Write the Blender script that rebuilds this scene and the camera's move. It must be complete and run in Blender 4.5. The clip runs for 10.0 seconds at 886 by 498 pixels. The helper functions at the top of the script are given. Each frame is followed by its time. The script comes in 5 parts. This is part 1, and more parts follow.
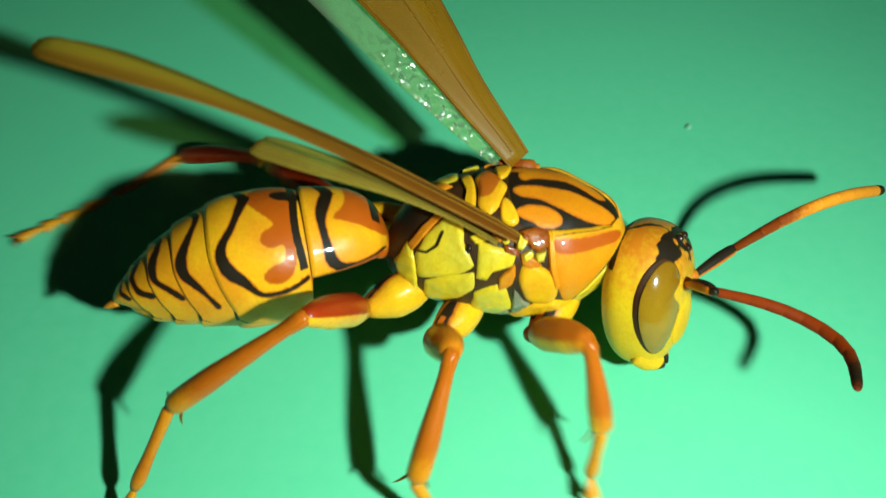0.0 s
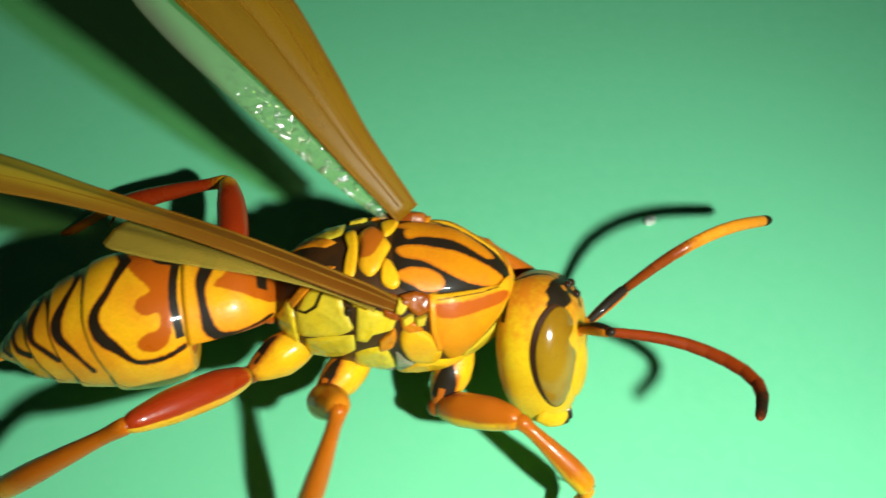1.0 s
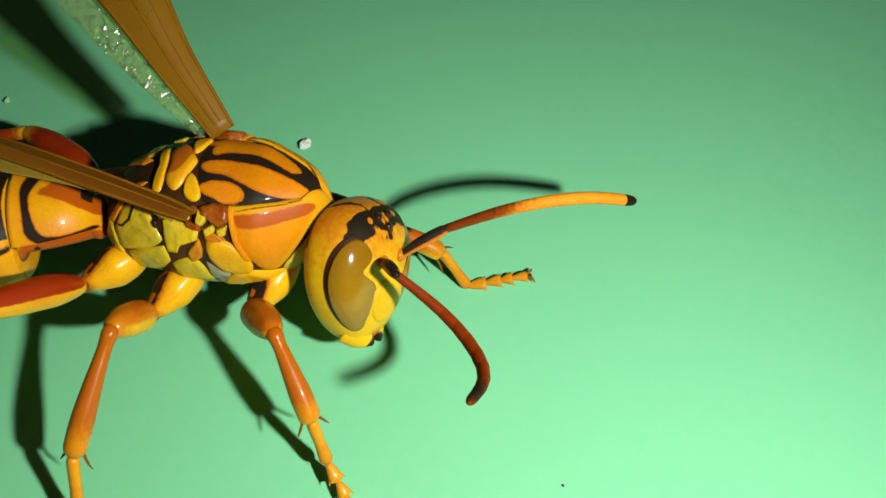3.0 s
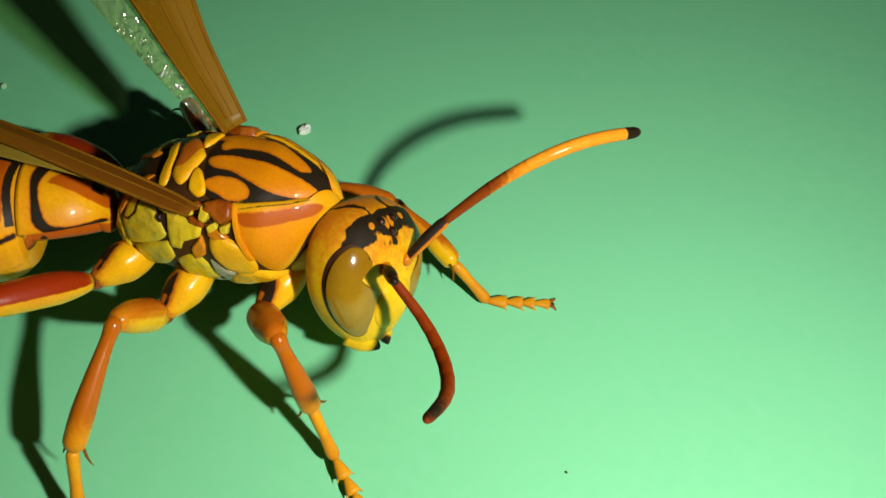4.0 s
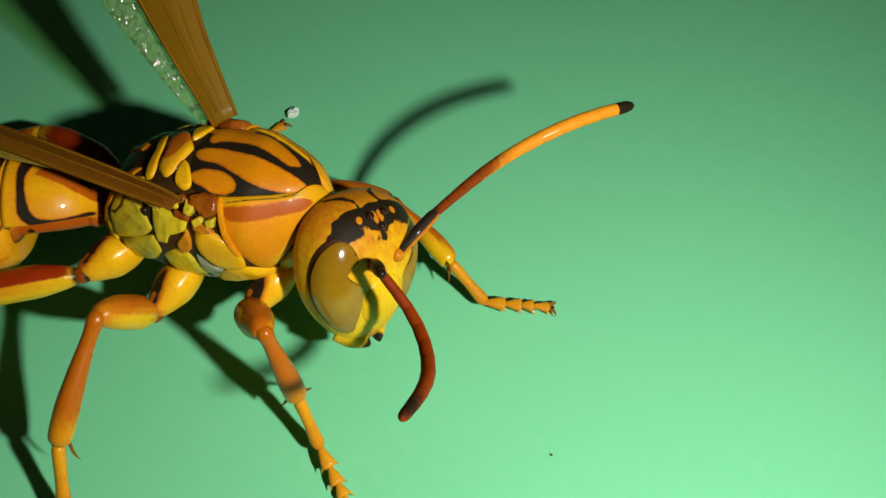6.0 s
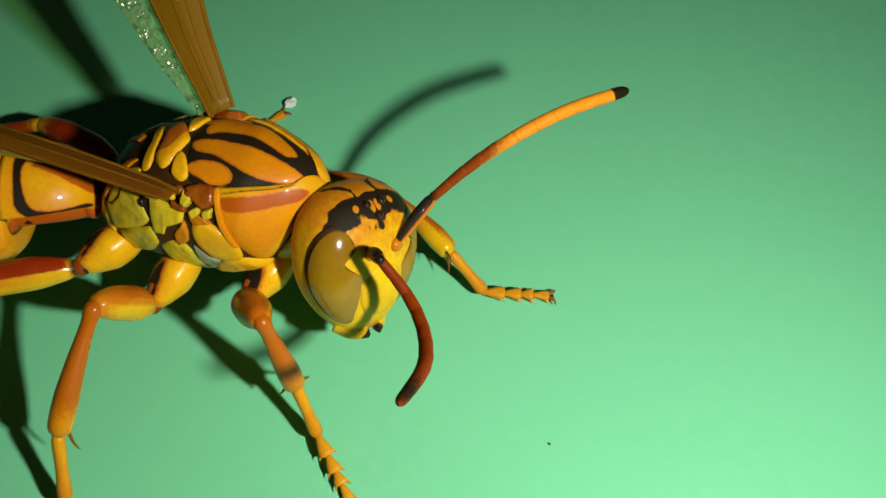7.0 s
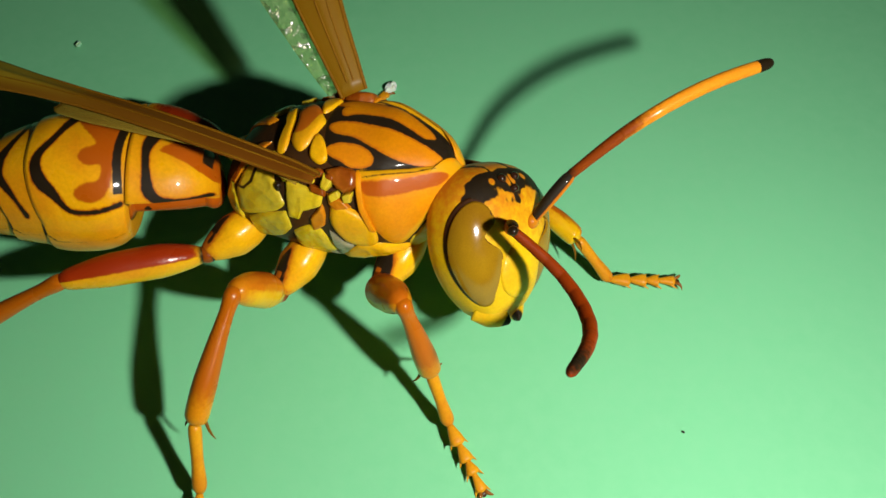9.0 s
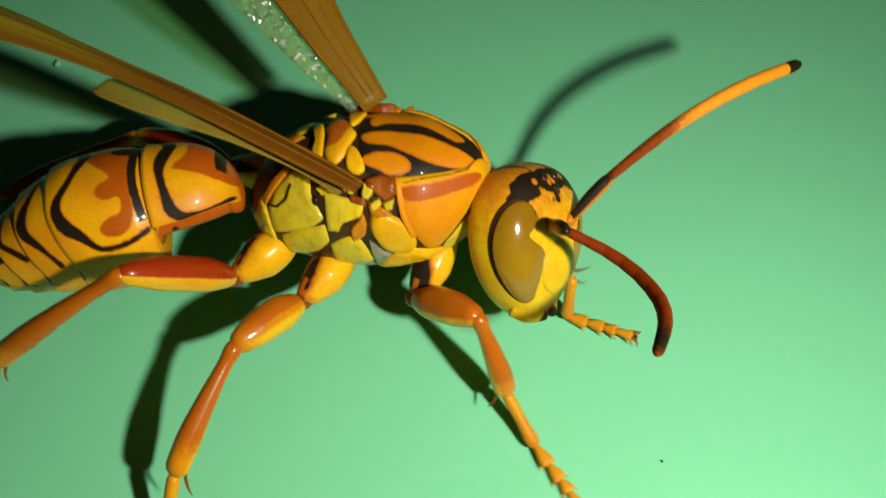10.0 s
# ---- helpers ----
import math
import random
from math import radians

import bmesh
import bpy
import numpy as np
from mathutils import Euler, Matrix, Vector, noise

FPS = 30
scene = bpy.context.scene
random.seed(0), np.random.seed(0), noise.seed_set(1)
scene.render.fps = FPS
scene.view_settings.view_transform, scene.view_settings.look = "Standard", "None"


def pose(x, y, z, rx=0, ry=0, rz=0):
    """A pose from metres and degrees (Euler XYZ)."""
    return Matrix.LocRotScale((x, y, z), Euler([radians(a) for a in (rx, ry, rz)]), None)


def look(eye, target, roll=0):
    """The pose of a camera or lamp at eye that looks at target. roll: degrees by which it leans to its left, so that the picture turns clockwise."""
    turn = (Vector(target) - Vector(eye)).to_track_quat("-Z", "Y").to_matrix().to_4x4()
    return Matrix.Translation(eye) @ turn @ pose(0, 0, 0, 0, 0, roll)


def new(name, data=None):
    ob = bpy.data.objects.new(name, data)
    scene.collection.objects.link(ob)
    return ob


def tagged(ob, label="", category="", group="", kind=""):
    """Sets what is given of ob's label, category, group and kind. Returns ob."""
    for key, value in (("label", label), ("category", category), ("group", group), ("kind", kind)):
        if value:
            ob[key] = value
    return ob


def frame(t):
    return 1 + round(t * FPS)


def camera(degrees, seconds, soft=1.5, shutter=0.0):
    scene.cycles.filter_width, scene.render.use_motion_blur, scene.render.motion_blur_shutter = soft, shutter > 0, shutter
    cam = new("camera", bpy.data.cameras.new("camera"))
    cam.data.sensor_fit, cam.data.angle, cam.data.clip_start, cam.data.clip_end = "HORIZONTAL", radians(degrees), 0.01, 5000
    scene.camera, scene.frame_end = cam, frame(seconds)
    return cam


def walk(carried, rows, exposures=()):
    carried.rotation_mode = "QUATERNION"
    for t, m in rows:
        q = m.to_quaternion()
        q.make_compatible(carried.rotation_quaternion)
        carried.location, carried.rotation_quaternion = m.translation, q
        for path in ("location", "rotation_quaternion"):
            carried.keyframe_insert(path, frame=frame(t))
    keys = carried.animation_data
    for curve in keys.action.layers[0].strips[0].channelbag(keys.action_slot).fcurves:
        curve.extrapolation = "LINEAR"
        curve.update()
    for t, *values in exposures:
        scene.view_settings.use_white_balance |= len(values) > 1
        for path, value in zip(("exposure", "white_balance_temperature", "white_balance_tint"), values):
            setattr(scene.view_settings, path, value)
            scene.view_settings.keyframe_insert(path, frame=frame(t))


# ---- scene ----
# camera: millimetres and degrees (t, x, y, z, rx, ry, rz)
MM = 0.001
CAM_ROWS = [
    (0, -32.17, 1.96, 31.21, 33.84, -0.5, 0.89),
    (0.2, -28.62, 2.77, 31.39, 33.82, -0.78, 1.58),
    (0.5, -24.83, 1.35, 32.53, 34.14, -1.34, 2.97),
    (0.7, -20.56, 4.79, 30.76, 33.61, -0.2, 0.16),
    (1, -15.48, 4.65, 31.73, 33.56, -0.22, 0.18),
    (1.5, -9.26, 4.09, 31.88, 33.52, -0.19, 0.14),
    (2, -4.87, 3.75, 30.95, 33.26, -0.14, 0.07),
    (2.2, -2.58, 3.12, 30.71, 33.27, -0.11, 0.03),
    (2.5, -0.07, 1.09, 31.54, 33.41, -0.07, -0.03),
    (4, -0.13, 0.45, 30.84, 33.36, -0.03, -0.07),
    (4.5, 0.4, 0.2, 30.24, 33.24, -0, 0.05),
    (5, 0.45, 0.07, 30.23, 33.48, -0.19, 0.21),
    (5.5, 0.4, 0.06, 30.3, 33.39, -0.19, 0.25),
    (7, 0.56, 0.09, 30.33, 32.52, 0.07, 0.01),
    (7.5, 0.49, 0.17, 30.18, 32.12, 0.07, 0.01),
    (8, -2, -0.14, 30.01, 32.28, 0.06, -0.15),
    (8.5, -4.04, 0.16, 29.39, 31.49, 0.03, -0.15),
    (9, -4.04, 0.2, 29.64, 32.08, 0.15, -0.15),
    (9.3, -2.2, 1.65, 28.56, 32.25, 0.13, -0.13),
    (9.5, -2.59, 1.12, 28.54, 32.41, 0.14, -0.15),
    (9.7, -2.88, 1.1, 28.29, 32.37, 0.14, -0.14),
    (10, -3.2, 1.04, 29.77, 32.35, 0.13, -0.13),
]


def placed(r):
    """A pose from a row of millimetres and degrees."""
    return pose(r[0] * MM, r[1] * MM, r[2] * MM, r[3], r[4], r[5])


cam = camera(53.12, 10.0, soft=1.5, shutter=0.35)
walk(cam, [(r[0], placed(r[1:])) for r in CAM_ROWS], exposures=((0, 0.42, 5230, -20), (0.5, 0.5, 5680, -5), (1.0, 0.5, 5700, -5), (1.5, 0.47, 5720, -4), (2.0, 0.42, 5840, -2), (2.5, 0.45, 6100, 5), (4.0, 0.26, 6290, 5), (4.5, 0.2, 6500, 12), (5, 0.02, 6180, 4), (7.0, 0.03, 6110, 0), (7.5, 0.02, 6280, 5), (9.0, 0.02, 6380, 7), (10, 0.02, 6280, 4)))

# dim room light; the one strong light is the lamp that is carried beside the lens
world = bpy.data.worlds.new("world")
scene.world = world
world.use_nodes = True
world.node_tree.nodes["Background"].inputs[0].default_value = (0.9, 1.0, 0.85, 1)
world.node_tree.nodes["Background"].inputs[1].default_value = 0.007

LAMP_OFFSET = Vector((14.4, -2.0, -1.5)) * MM
LAMP_STRENGTH = 1960.0
LAMP_AIM = Vector((-29, 22, -26))

# body of the wasp: (t, x, y, z, rx, ry, rz)
BODY_ROWS = [
    (0, -29.95, 19.98, 5.16, -4.73, 8.71, 2.33),
    (0.2, -26.51, 19.97, 5.31, -1.13, 8.86, 3.83),
    (0.5, -23.16, 19.47, 6.5, -2.07, 6.73, 8.56),
    (0.7, -19.55, 21.3, 5.26, -4.01, 7.27, 1.89),
    (1, -17.1, 20.47, 5.21, -1.14, 10.01, 1.91),
    (1.5, -13.2, 20.18, 5.1, -1.56, 10.11, 3.71),
    (2, -9.81, 20.36, 5.32, 2.78, 7.11, 2.01),
    (2.2, -8.87, 19.93, 5.41, 2.64, 5.83, 1.56),
    (2.5, -8.44, 19.91, 5.19, 1.54, 4.88, 0.55),
    (4, -7.72, 19.24, 5.24, 0.96, 1.37, -6.57),
    (4.5, -7.4, 18.5, 5.3, 0, 0, -8),
    (5, -7.4, 18.5, 5.3, 0, 0, -8),
    (5.5, -7.4, 18.5, 5.3, 0, 0, -8),
    (7, -7.4, 18.5, 5.3, 0, 0, -8),
    (7.5, -7.4, 18.5, 5.3, 0, 0, -8),
    (8, -7.4, 18.5, 5.3, 0, 0, -8),
    (8.5, -7.4, 18.5, 5.3, 0, 0, -8),
    (9, -7.4, 18.5, 5.3, 0, 0, -8),
    (9.3, -6.48, 18.68, 5.3, -6.91, -0.09, -6.16),
    (9.5, -6.17, 19.18, 5.1, -8.16, 0.38, -3.24),
    (9.7, -5.92, 19.2, 5.15, -7.84, 0.97, -1.66),
    (10, -5.69, 19.32, 5.01, -2.65, 2.99, 0.86),
]


# ---- materials ----
def shader(name):
    m = bpy.data.materials.new(name)
    m.use_nodes = True
    return m, m.node_tree.nodes, m.node_tree.links, m.node_tree.nodes["Principled BSDF"]


def noise_fac(nodes, links, scale, detail=3, lo=0.35, hi=0.65):
    tc = nodes.new("ShaderNodeTexCoord")
    n = nodes.new("ShaderNodeTexNoise")
    n.inputs["Scale"].default_value, n.inputs["Detail"].default_value = scale, detail
    links.new(tc.outputs["Object"], n.inputs["Vector"])
    r = nodes.new("ShaderNodeMapRange")
    r.inputs[1].default_value, r.inputs[2].default_value = lo, hi
    links.new(n.outputs["Fac"], r.inputs[0])
    return r.outputs[0], n


def mixed(nodes, links, fac, a, b):
    m = nodes.new("ShaderNodeMix")
    m.data_type = "RGBA"
    if isinstance(fac, float):
        m.inputs[0].default_value = fac
    else:
        links.new(fac, m.inputs[0])
    for s, v in ((6, a), (7, b)):
        if isinstance(v, tuple):
            m.inputs[s].default_value = (*v, 1)
        else:
            links.new(v, m.inputs[s])
    return m.outputs[2]


def attribute_edge(nodes, links, name, soft):
    """0 outside, 1 inside a marking, whose signed distance in mm is kept in the mesh."""
    a = nodes.new("ShaderNodeAttribute")
    a.attribute_name = name
    n, _ = noise_fac(nodes, links, 5500, 2, 0.0, 1.0)
    s = nodes.new("ShaderNodeMath")
    s.operation = "MULTIPLY_ADD"
    links.new(n, s.inputs[0])
    s.inputs[1].default_value = soft * 0.9
    links.new(a.outputs["Fac"], s.inputs[2])
    r = nodes.new("ShaderNodeMapRange")
    r.interpolation_type = "SMOOTHSTEP"
    r.inputs[1].default_value, r.inputs[2].default_value = soft * 0.1, soft * 1.1
    links.new(s.outputs[0], r.inputs[0])
    return r.outputs[0]


def cuticle(name, base, tone, dark=(0.014, 0.008, 0.003), rust=(0.40, 0.095, 0.004), rough=0.34, bump=0.25, coat=0.12, pores=9000, crumple=0.0, ior=1.5, coat_rough=0.07, gloss=0.16, spread=1.0, base_ior=1.5, flesh=0.18, pale=(0.64, 0.35, 0.003)):
    """Wasp shell: a base colour with a second tone in soft clouds, dark markings and rust ones."""
    m, nodes, links, b = shader(name)
    f, _ = noise_fac(nodes, links, 700, 3)
    col = mixed(nodes, links, f, base, tone)
    f2, n2 = noise_fac(nodes, links, pores, 2, 0.3, 0.7)
    mul = nodes.new("ShaderNodeMapRange")
    mul.inputs[3].default_value, mul.inputs[4].default_value = 0.92, 1.04
    links.new(f2, mul.inputs[0])
    hsv = nodes.new("ShaderNodeHueSaturation")
    links.new(mul.outputs[0], hsv.inputs["Value"])
    links.new(col, hsv.inputs["Color"])
    # broad uneven staining under the clear coat
    f4, _ = noise_fac(nodes, links, 260, 4, 0.4, 0.75)
    hsv2 = nodes.new("ShaderNodeHueSaturation")
    dim = nodes.new("ShaderNodeMapRange")
    dim.inputs[3].default_value, dim.inputs[4].default_value = 1.03, 0.84
    links.new(f4, dim.inputs[0])
    links.new(dim.outputs[0], hsv2.inputs["Value"])
    links.new(hsv.outputs[0], hsv2.inputs["Color"])
    hsv = hsv2
    col = mixed(nodes, links, attribute_edge(nodes, links, "ye", 0.12), hsv.outputs[0], pale)
    col = mixed(nodes, links, attribute_edge(nodes, links, "ru", 0.1), col, rust)
    ink = attribute_edge(nodes, links, "dk", 0.05)
    col = mixed(nodes, links, ink, col, dark)
    links.new(col, b.inputs["Base Color"])
    rr = nodes.new("ShaderNodeMapRange")
    rr.inputs[3].default_value, rr.inputs[4].default_value = rough - 0.08 * spread, rough + 0.14 * spread
    links.new(f, rr.inputs[0])
    matt = nodes.new("ShaderNodeMath")
    matt.operation = "MULTIPLY_ADD"
    links.new(ink, matt.inputs[0])
    matt.inputs[1].default_value = 0.16
    links.new(rr.outputs[0], matt.inputs[2])
    links.new(matt.outputs[0], b.inputs["Roughness"])
    b.inputs["Coat Weight"].default_value, b.inputs["Coat Roughness"].default_value = coat, coat_rough
    b.inputs["Specular IOR Level"].default_value = gloss
    # thin shell: light seeps a little way through it
    b.inputs["Subsurface Weight"].default_value, b.inputs["Subsurface Scale"].default_value = flesh, 0.0003
    b.inputs["Subsurface Radius"].default_value = (1.0, 0.45, 0.1)
    bm_ = nodes.new("ShaderNodeBump")
    bm_.inputs["Strength"].default_value, bm_.inputs["Distance"].default_value = bump, 0.00003
    links.new(n2.outputs["Fac"], bm_.inputs["Height"])
    b.inputs["Coat IOR"].default_value, b.inputs["IOR"].default_value = ior, base_ior
    if crumple:
        _, n3 = noise_fac(nodes, links, 2600, 2)
        b3 = nodes.new("ShaderNodeBump")
        b3.inputs["Strength"].default_value, b3.inputs["Distance"].default_value = crumple, 0.00016
        links.new(n3.outputs["Fac"], b3.inputs["Height"])
        links.new(b3.outputs[0], bm_.inputs["Normal"])
    links.new(bm_.outputs[0], b.inputs["Normal"])
    return m


YELLOW = cuticle("yellow_cuticle", (0.72, 0.375, 0.003), (0.68, 0.30, 0.003), rough=0.34, crumple=0.06)
BELLY = cuticle("abdomen_cuticle", (0.70, 0.325, 0.003), (0.64, 0.235, 0.003), rust=(0.38, 0.075, 0.002), rough=0.34, coat=0.3, coat_rough=0.08, crumple=0.05)
ORANGE = cuticle("orange_cuticle", (0.60, 0.20, 0.001), (0.52, 0.15, 0.001), rough=0.45, coat=0.08, crumple=0.08)
SHOULDER = cuticle("shoulder_cuticle", (0.70, 0.265, 0.001), (0.64, 0.205, 0.001), rust=(0.36, 0.07, 0.002), pale=(0.60, 0.28, 0.003), rough=0.45, coat=0.08, crumple=0.08)
PALE = cuticle("pale_plate_cuticle", (0.66, 0.43, 0.008), (0.52, 0.37, 0.02), rust=(0.30, 0.12, 0.01), rough=0.32, bump=0.25, coat=0.3, crumple=0.12)
CORE = cuticle("brown_seam_cuticle", (0.06, 0.022, 0.005), (0.025, 0.012, 0.005), rough=0.45)
HEADM = cuticle("head_cuticle", (0.70, 0.43, 0.004), (0.67, 0.37, 0.004), rust=(0.50, 0.15, 0.004), rough=0.42, coat=0.12, crumple=0.04)
LEGM = cuticle("leg_cuticle", (0.54, 0.19, 0.004), (0.46, 0.13, 0.003), rust=(0.40, 0.095, 0.003), rough=0.28, coat=0.3, coat_rough=0.06, crumple=0.08)
LEGY = cuticle("yellow_leg_cuticle", (0.64, 0.33, 0.006), (0.60, 0.24, 0.005), rust=(0.26, 0.022, 0.002), rough=0.28, coat=0.3, coat_rough=0.06, crumple=0.08)
TIBM = cuticle("tibia_cuticle", (0.60, 0.23, 0.004), (0.52, 0.17, 0.003), rust=(0.38, 0.09, 0.002), rough=0.28, coat=0.3, coat_rough=0.06, crumple=0.08)
RUSTM = cuticle("rust_cuticle", (0.17, 0.03, 0.002), (0.30, 0.075, 0.003), rough=0.3, coat=0.3, crumple=0.3)
MEMBRANE = cuticle("grey_joint_skin", (0.26, 0.25, 0.15), (0.14, 0.12, 0.07), rough=0.3, bump=0.5, crumple=0.8)
TARSM = cuticle("tarsus_cuticle", (0.64, 0.28, 0.006), (0.54, 0.18, 0.004), rust=(0.40, 0.11, 0.004), rough=0.4)
EYEM = cuticle("eye_cuticle", (0.29, 0.15, 0.005), (0.23, 0.105, 0.004), rough=0.13, bump=0.02, coat=0.0, pores=20000, gloss=0.7, spread=0.05, base_ior=1.5, flesh=0.0)
OCEL = cuticle("ocellus_glass", (0.02, 0.008, 0.004), (0.03, 0.01, 0.004), rough=0.08, bump=0.0, coat=0.8)
ANT_L = cuticle("antenna_orange_cuticle", (0.72, 0.25, 0.01), (0.62, 0.2, 0.01), rust=(0.20, 0.035, 0.003), rough=0.5, bump=0.3, coat=0.05, gloss=0.08)
ANT_R = cuticle("antenna_red_cuticle", (0.20, 0.026, 0.001), (0.13, 0.015, 0.001), rough=0.55, bump=0.2, coat=0.0, gloss=0.06)
RIM = cuticle("dark_brown_cuticle", (0.03, 0.010, 0.003), (0.045, 0.014, 0.003), rough=0.5)
BLACK = cuticle("black_cuticle", (0.012, 0.007, 0.004), (0.02, 0.010, 0.004), rough=0.3)


def wing_material(name, tint, deep, clear, rough, relief, film=0.0, gloss=0.5, root=None, tip=None):
    m, nodes, links, b = shader(name)
    tc = nodes.new("ShaderNodeTexCoord")
    mp = nodes.new("ShaderNodeMapping")
    mp.inputs["Scale"].default_value = (220, 1900, 1900)
    links.new(tc.outputs["Object"], mp.inputs["Vector"])
    n = nodes.new("ShaderNodeTexNoise")
    n.inputs["Scale"].default_value, n.inputs["Detail"].default_value = 1.0, 4
    links.new(mp.outputs[0], n.inputs["Vector"])
    col = mixed(nodes, links, n.outputs["Fac"], deep, tint)
    sep = nodes.new("ShaderNodeSeparateXYZ")
    links.new(tc.outputs["Object"], sep.inputs[0])
    if root:
        far = nodes.new("ShaderNodeMapRange")
        far.inputs[1].default_value, far.inputs[2].default_value = 0.002, 0.013
        links.new(sep.outputs[0], far.inputs[0])
        col = mixed(nodes, links, far.outputs[0], mixed(nodes, links, 0.75, col, root), col)
    links.new(col, b.inputs["Base Color"])
    b.inputs["Roughness"].default_value = rough
    bp = nodes.new("ShaderNodeBump")
    bp.inputs["Strength"].default_value, bp.inputs["Distance"].default_value = relief, 0.00003
    links.new(n.outputs["Fac"], bp.inputs["Height"])
    links.new(bp.outputs[0], b.inputs["Normal"])
    b.inputs["Specular IOR Level"].default_value = gloss
    if film:
        # crinkled skin near the hinge, with the colours of a thin film
        b.inputs["Thin Film Thickness"].default_value = film
        near = nodes.new("ShaderNodeMapRange")
        near.inputs[1].default_value, near.inputs[2].default_value = 0.0085, 0.003
        links.new(sep.outputs[0], near.inputs[0])
        _, cr = noise_fac(nodes, links, 5200, 1)
        b2 = nodes.new("ShaderNodeBump")
        b2.inputs["Distance"].default_value = 0.00025
        links.new(near.outputs[0], b2.inputs["Strength"])
        links.new(cr.outputs["Fac"], b2.inputs["Height"])
        links.new(b2.outputs[0], bp.inputs["Normal"])
    tr = nodes.new("ShaderNodeBsdfTransparent")
    links.new(mixed(nodes, links, 0.5, tint, (1.0, 0.95, 0.7)), tr.inputs[0])
    mx = nodes.new("ShaderNodeMixShader")
    mx.inputs[0].default_value = clear
    if tip:
        # the outer half thins out to a pale amber film in front of a brown rear strip
        out_ = nodes.new("ShaderNodeMapRange")
        out_.interpolation_type = "SMOOTHSTEP"
        out_.inputs[1].default_value, out_.inputs[2].default_value = 0.007, 0.0125
        links.new(sep.outputs[0], out_.inputs[0])
        across = nodes.new("ShaderNodeMapRange")
        across.interpolation_type = "SMOOTHSTEP"
        across.inputs[1].default_value, across.inputs[2].default_value = 0.00055, 0.0001
        links.new(sep.outputs[1], across.inputs[0])
        thin = nodes.new("ShaderNodeMath")
        thin.operation = "MULTIPLY"
        links.new(out_.outputs[0], thin.inputs[0])
        links.new(across.outputs[0], thin.inputs[1])
        links.new(mixed(nodes, links, thin.outputs[0], col, tip), b.inputs["Base Color"])
        see = nodes.new("ShaderNodeMapRange")
        see.inputs[3].default_value, see.inputs[4].default_value = clear, 0.5
        links.new(thin.outputs[0], see.inputs[0])
        links.new(see.outputs[0], mx.inputs[0])
    if film:
        # flecks where the crinkled skin is thicker
        fl, _ = noise_fac(nodes, links, 4200, 2, 0.5, 0.58)
        cut = nodes.new("ShaderNodeMath")
        cut.operation = "MULTIPLY"
        links.new(fl, cut.inputs[0])
        links.new(near.outputs[0], cut.inputs[1])
        sub = nodes.new("ShaderNodeMath")
        sub.operation = "MULTIPLY_ADD"
        links.new(cut.outputs[0], sub.inputs[0])
        sub.inputs[1].default_value, sub.inputs[2].default_value = 0.24, 0.0
        shine = nodes.new("ShaderNodeBsdfGlossy")
        shine.inputs["Color"].default_value, shine.inputs["Roughness"].default_value = (1.0, 0.86, 0.92, 1), 0.14
        links.new(bp.outputs[0], shine.inputs["Normal"])
        fleck = nodes.new("ShaderNodeMixShader")
        links.new(sub.outputs[0], fleck.inputs[0])
    out = nodes["Material Output"]
    links.new(b.outputs[0], mx.inputs[1])
    links.new(tr.outputs[0], mx.inputs[2])
    if film:
        links.new(mx.outputs[0], fleck.inputs[1])
        links.new(shine.outputs[0], fleck.inputs[2])
        mx = fleck
    links.new(mx.outputs[0], out.inputs[0])
    return m


FORE = wing_material("brown_wing_membrane", (0.30, 0.15, 0.010), (0.16, 0.065, 0.004), 0.22, 0.5, 0.2, gloss=0.12, root=(0.14, 0.03, 0.002), tip=(0.46, 0.29, 0.012))
FORE_CLEAR = wing_material("amber_wing_membrane", (0.25, 0.125, 0.002), (0.10, 0.042, 0.001), 0.44, 0.38, 0.6, gloss=0.18, root=(0.30, 0.13, 0.004))
HIND = wing_material("olive_wing_membrane", (0.50, 0.36, 0.05), (0.34, 0.21, 0.02), 0.58, 0.4, 0.3, gloss=0.15)
HIND_CLEAR = wing_material("clear_wing_membrane", (0.72, 0.80, 0.58), (0.6, 0.68, 0.45), 0.93, 0.12, 0.2, film=420.0, gloss=1.0)
VEIN_DARK = cuticle("dark_wing_vein", (0.15, 0.06, 0.002), (0.2, 0.085, 0.003), rough=0.5, gloss=0.1, coat=0.0)
VEIN = cuticle("wing_vein", (0.20, 0.06, 0.006), (0.28, 0.10, 0.008), rough=0.35)


def ground_material():
    m, nodes, links, b = shader("green_painted_board")
    f, _ = noise_fac(nodes, links, 55, 4)
    col = mixed(nodes, links, f, (0.185, 0.55, 0.275), (0.20, 0.59, 0.30))
    f2, n2 = noise_fac(nodes, links, 1600, 5, 0.3, 0.7)
    col = mixed(nodes, links, f2, col, (0.205, 0.575, 0.297))
    links.new(col, b.inputs["Base Color"])
    b.inputs["Roughness"].default_value = 0.62
    b.inputs["Specular IOR Level"].default_value = 0.25
    bp = nodes.new("ShaderNodeBump")
    bp.inputs["Strength"].default_value, bp.inputs["Distance"].default_value = 0.25, 0.00004
    links.new(n2.outputs["Fac"], bp.inputs["Height"])
    links.new(bp.outputs[0], b.inputs["Normal"])
    return m


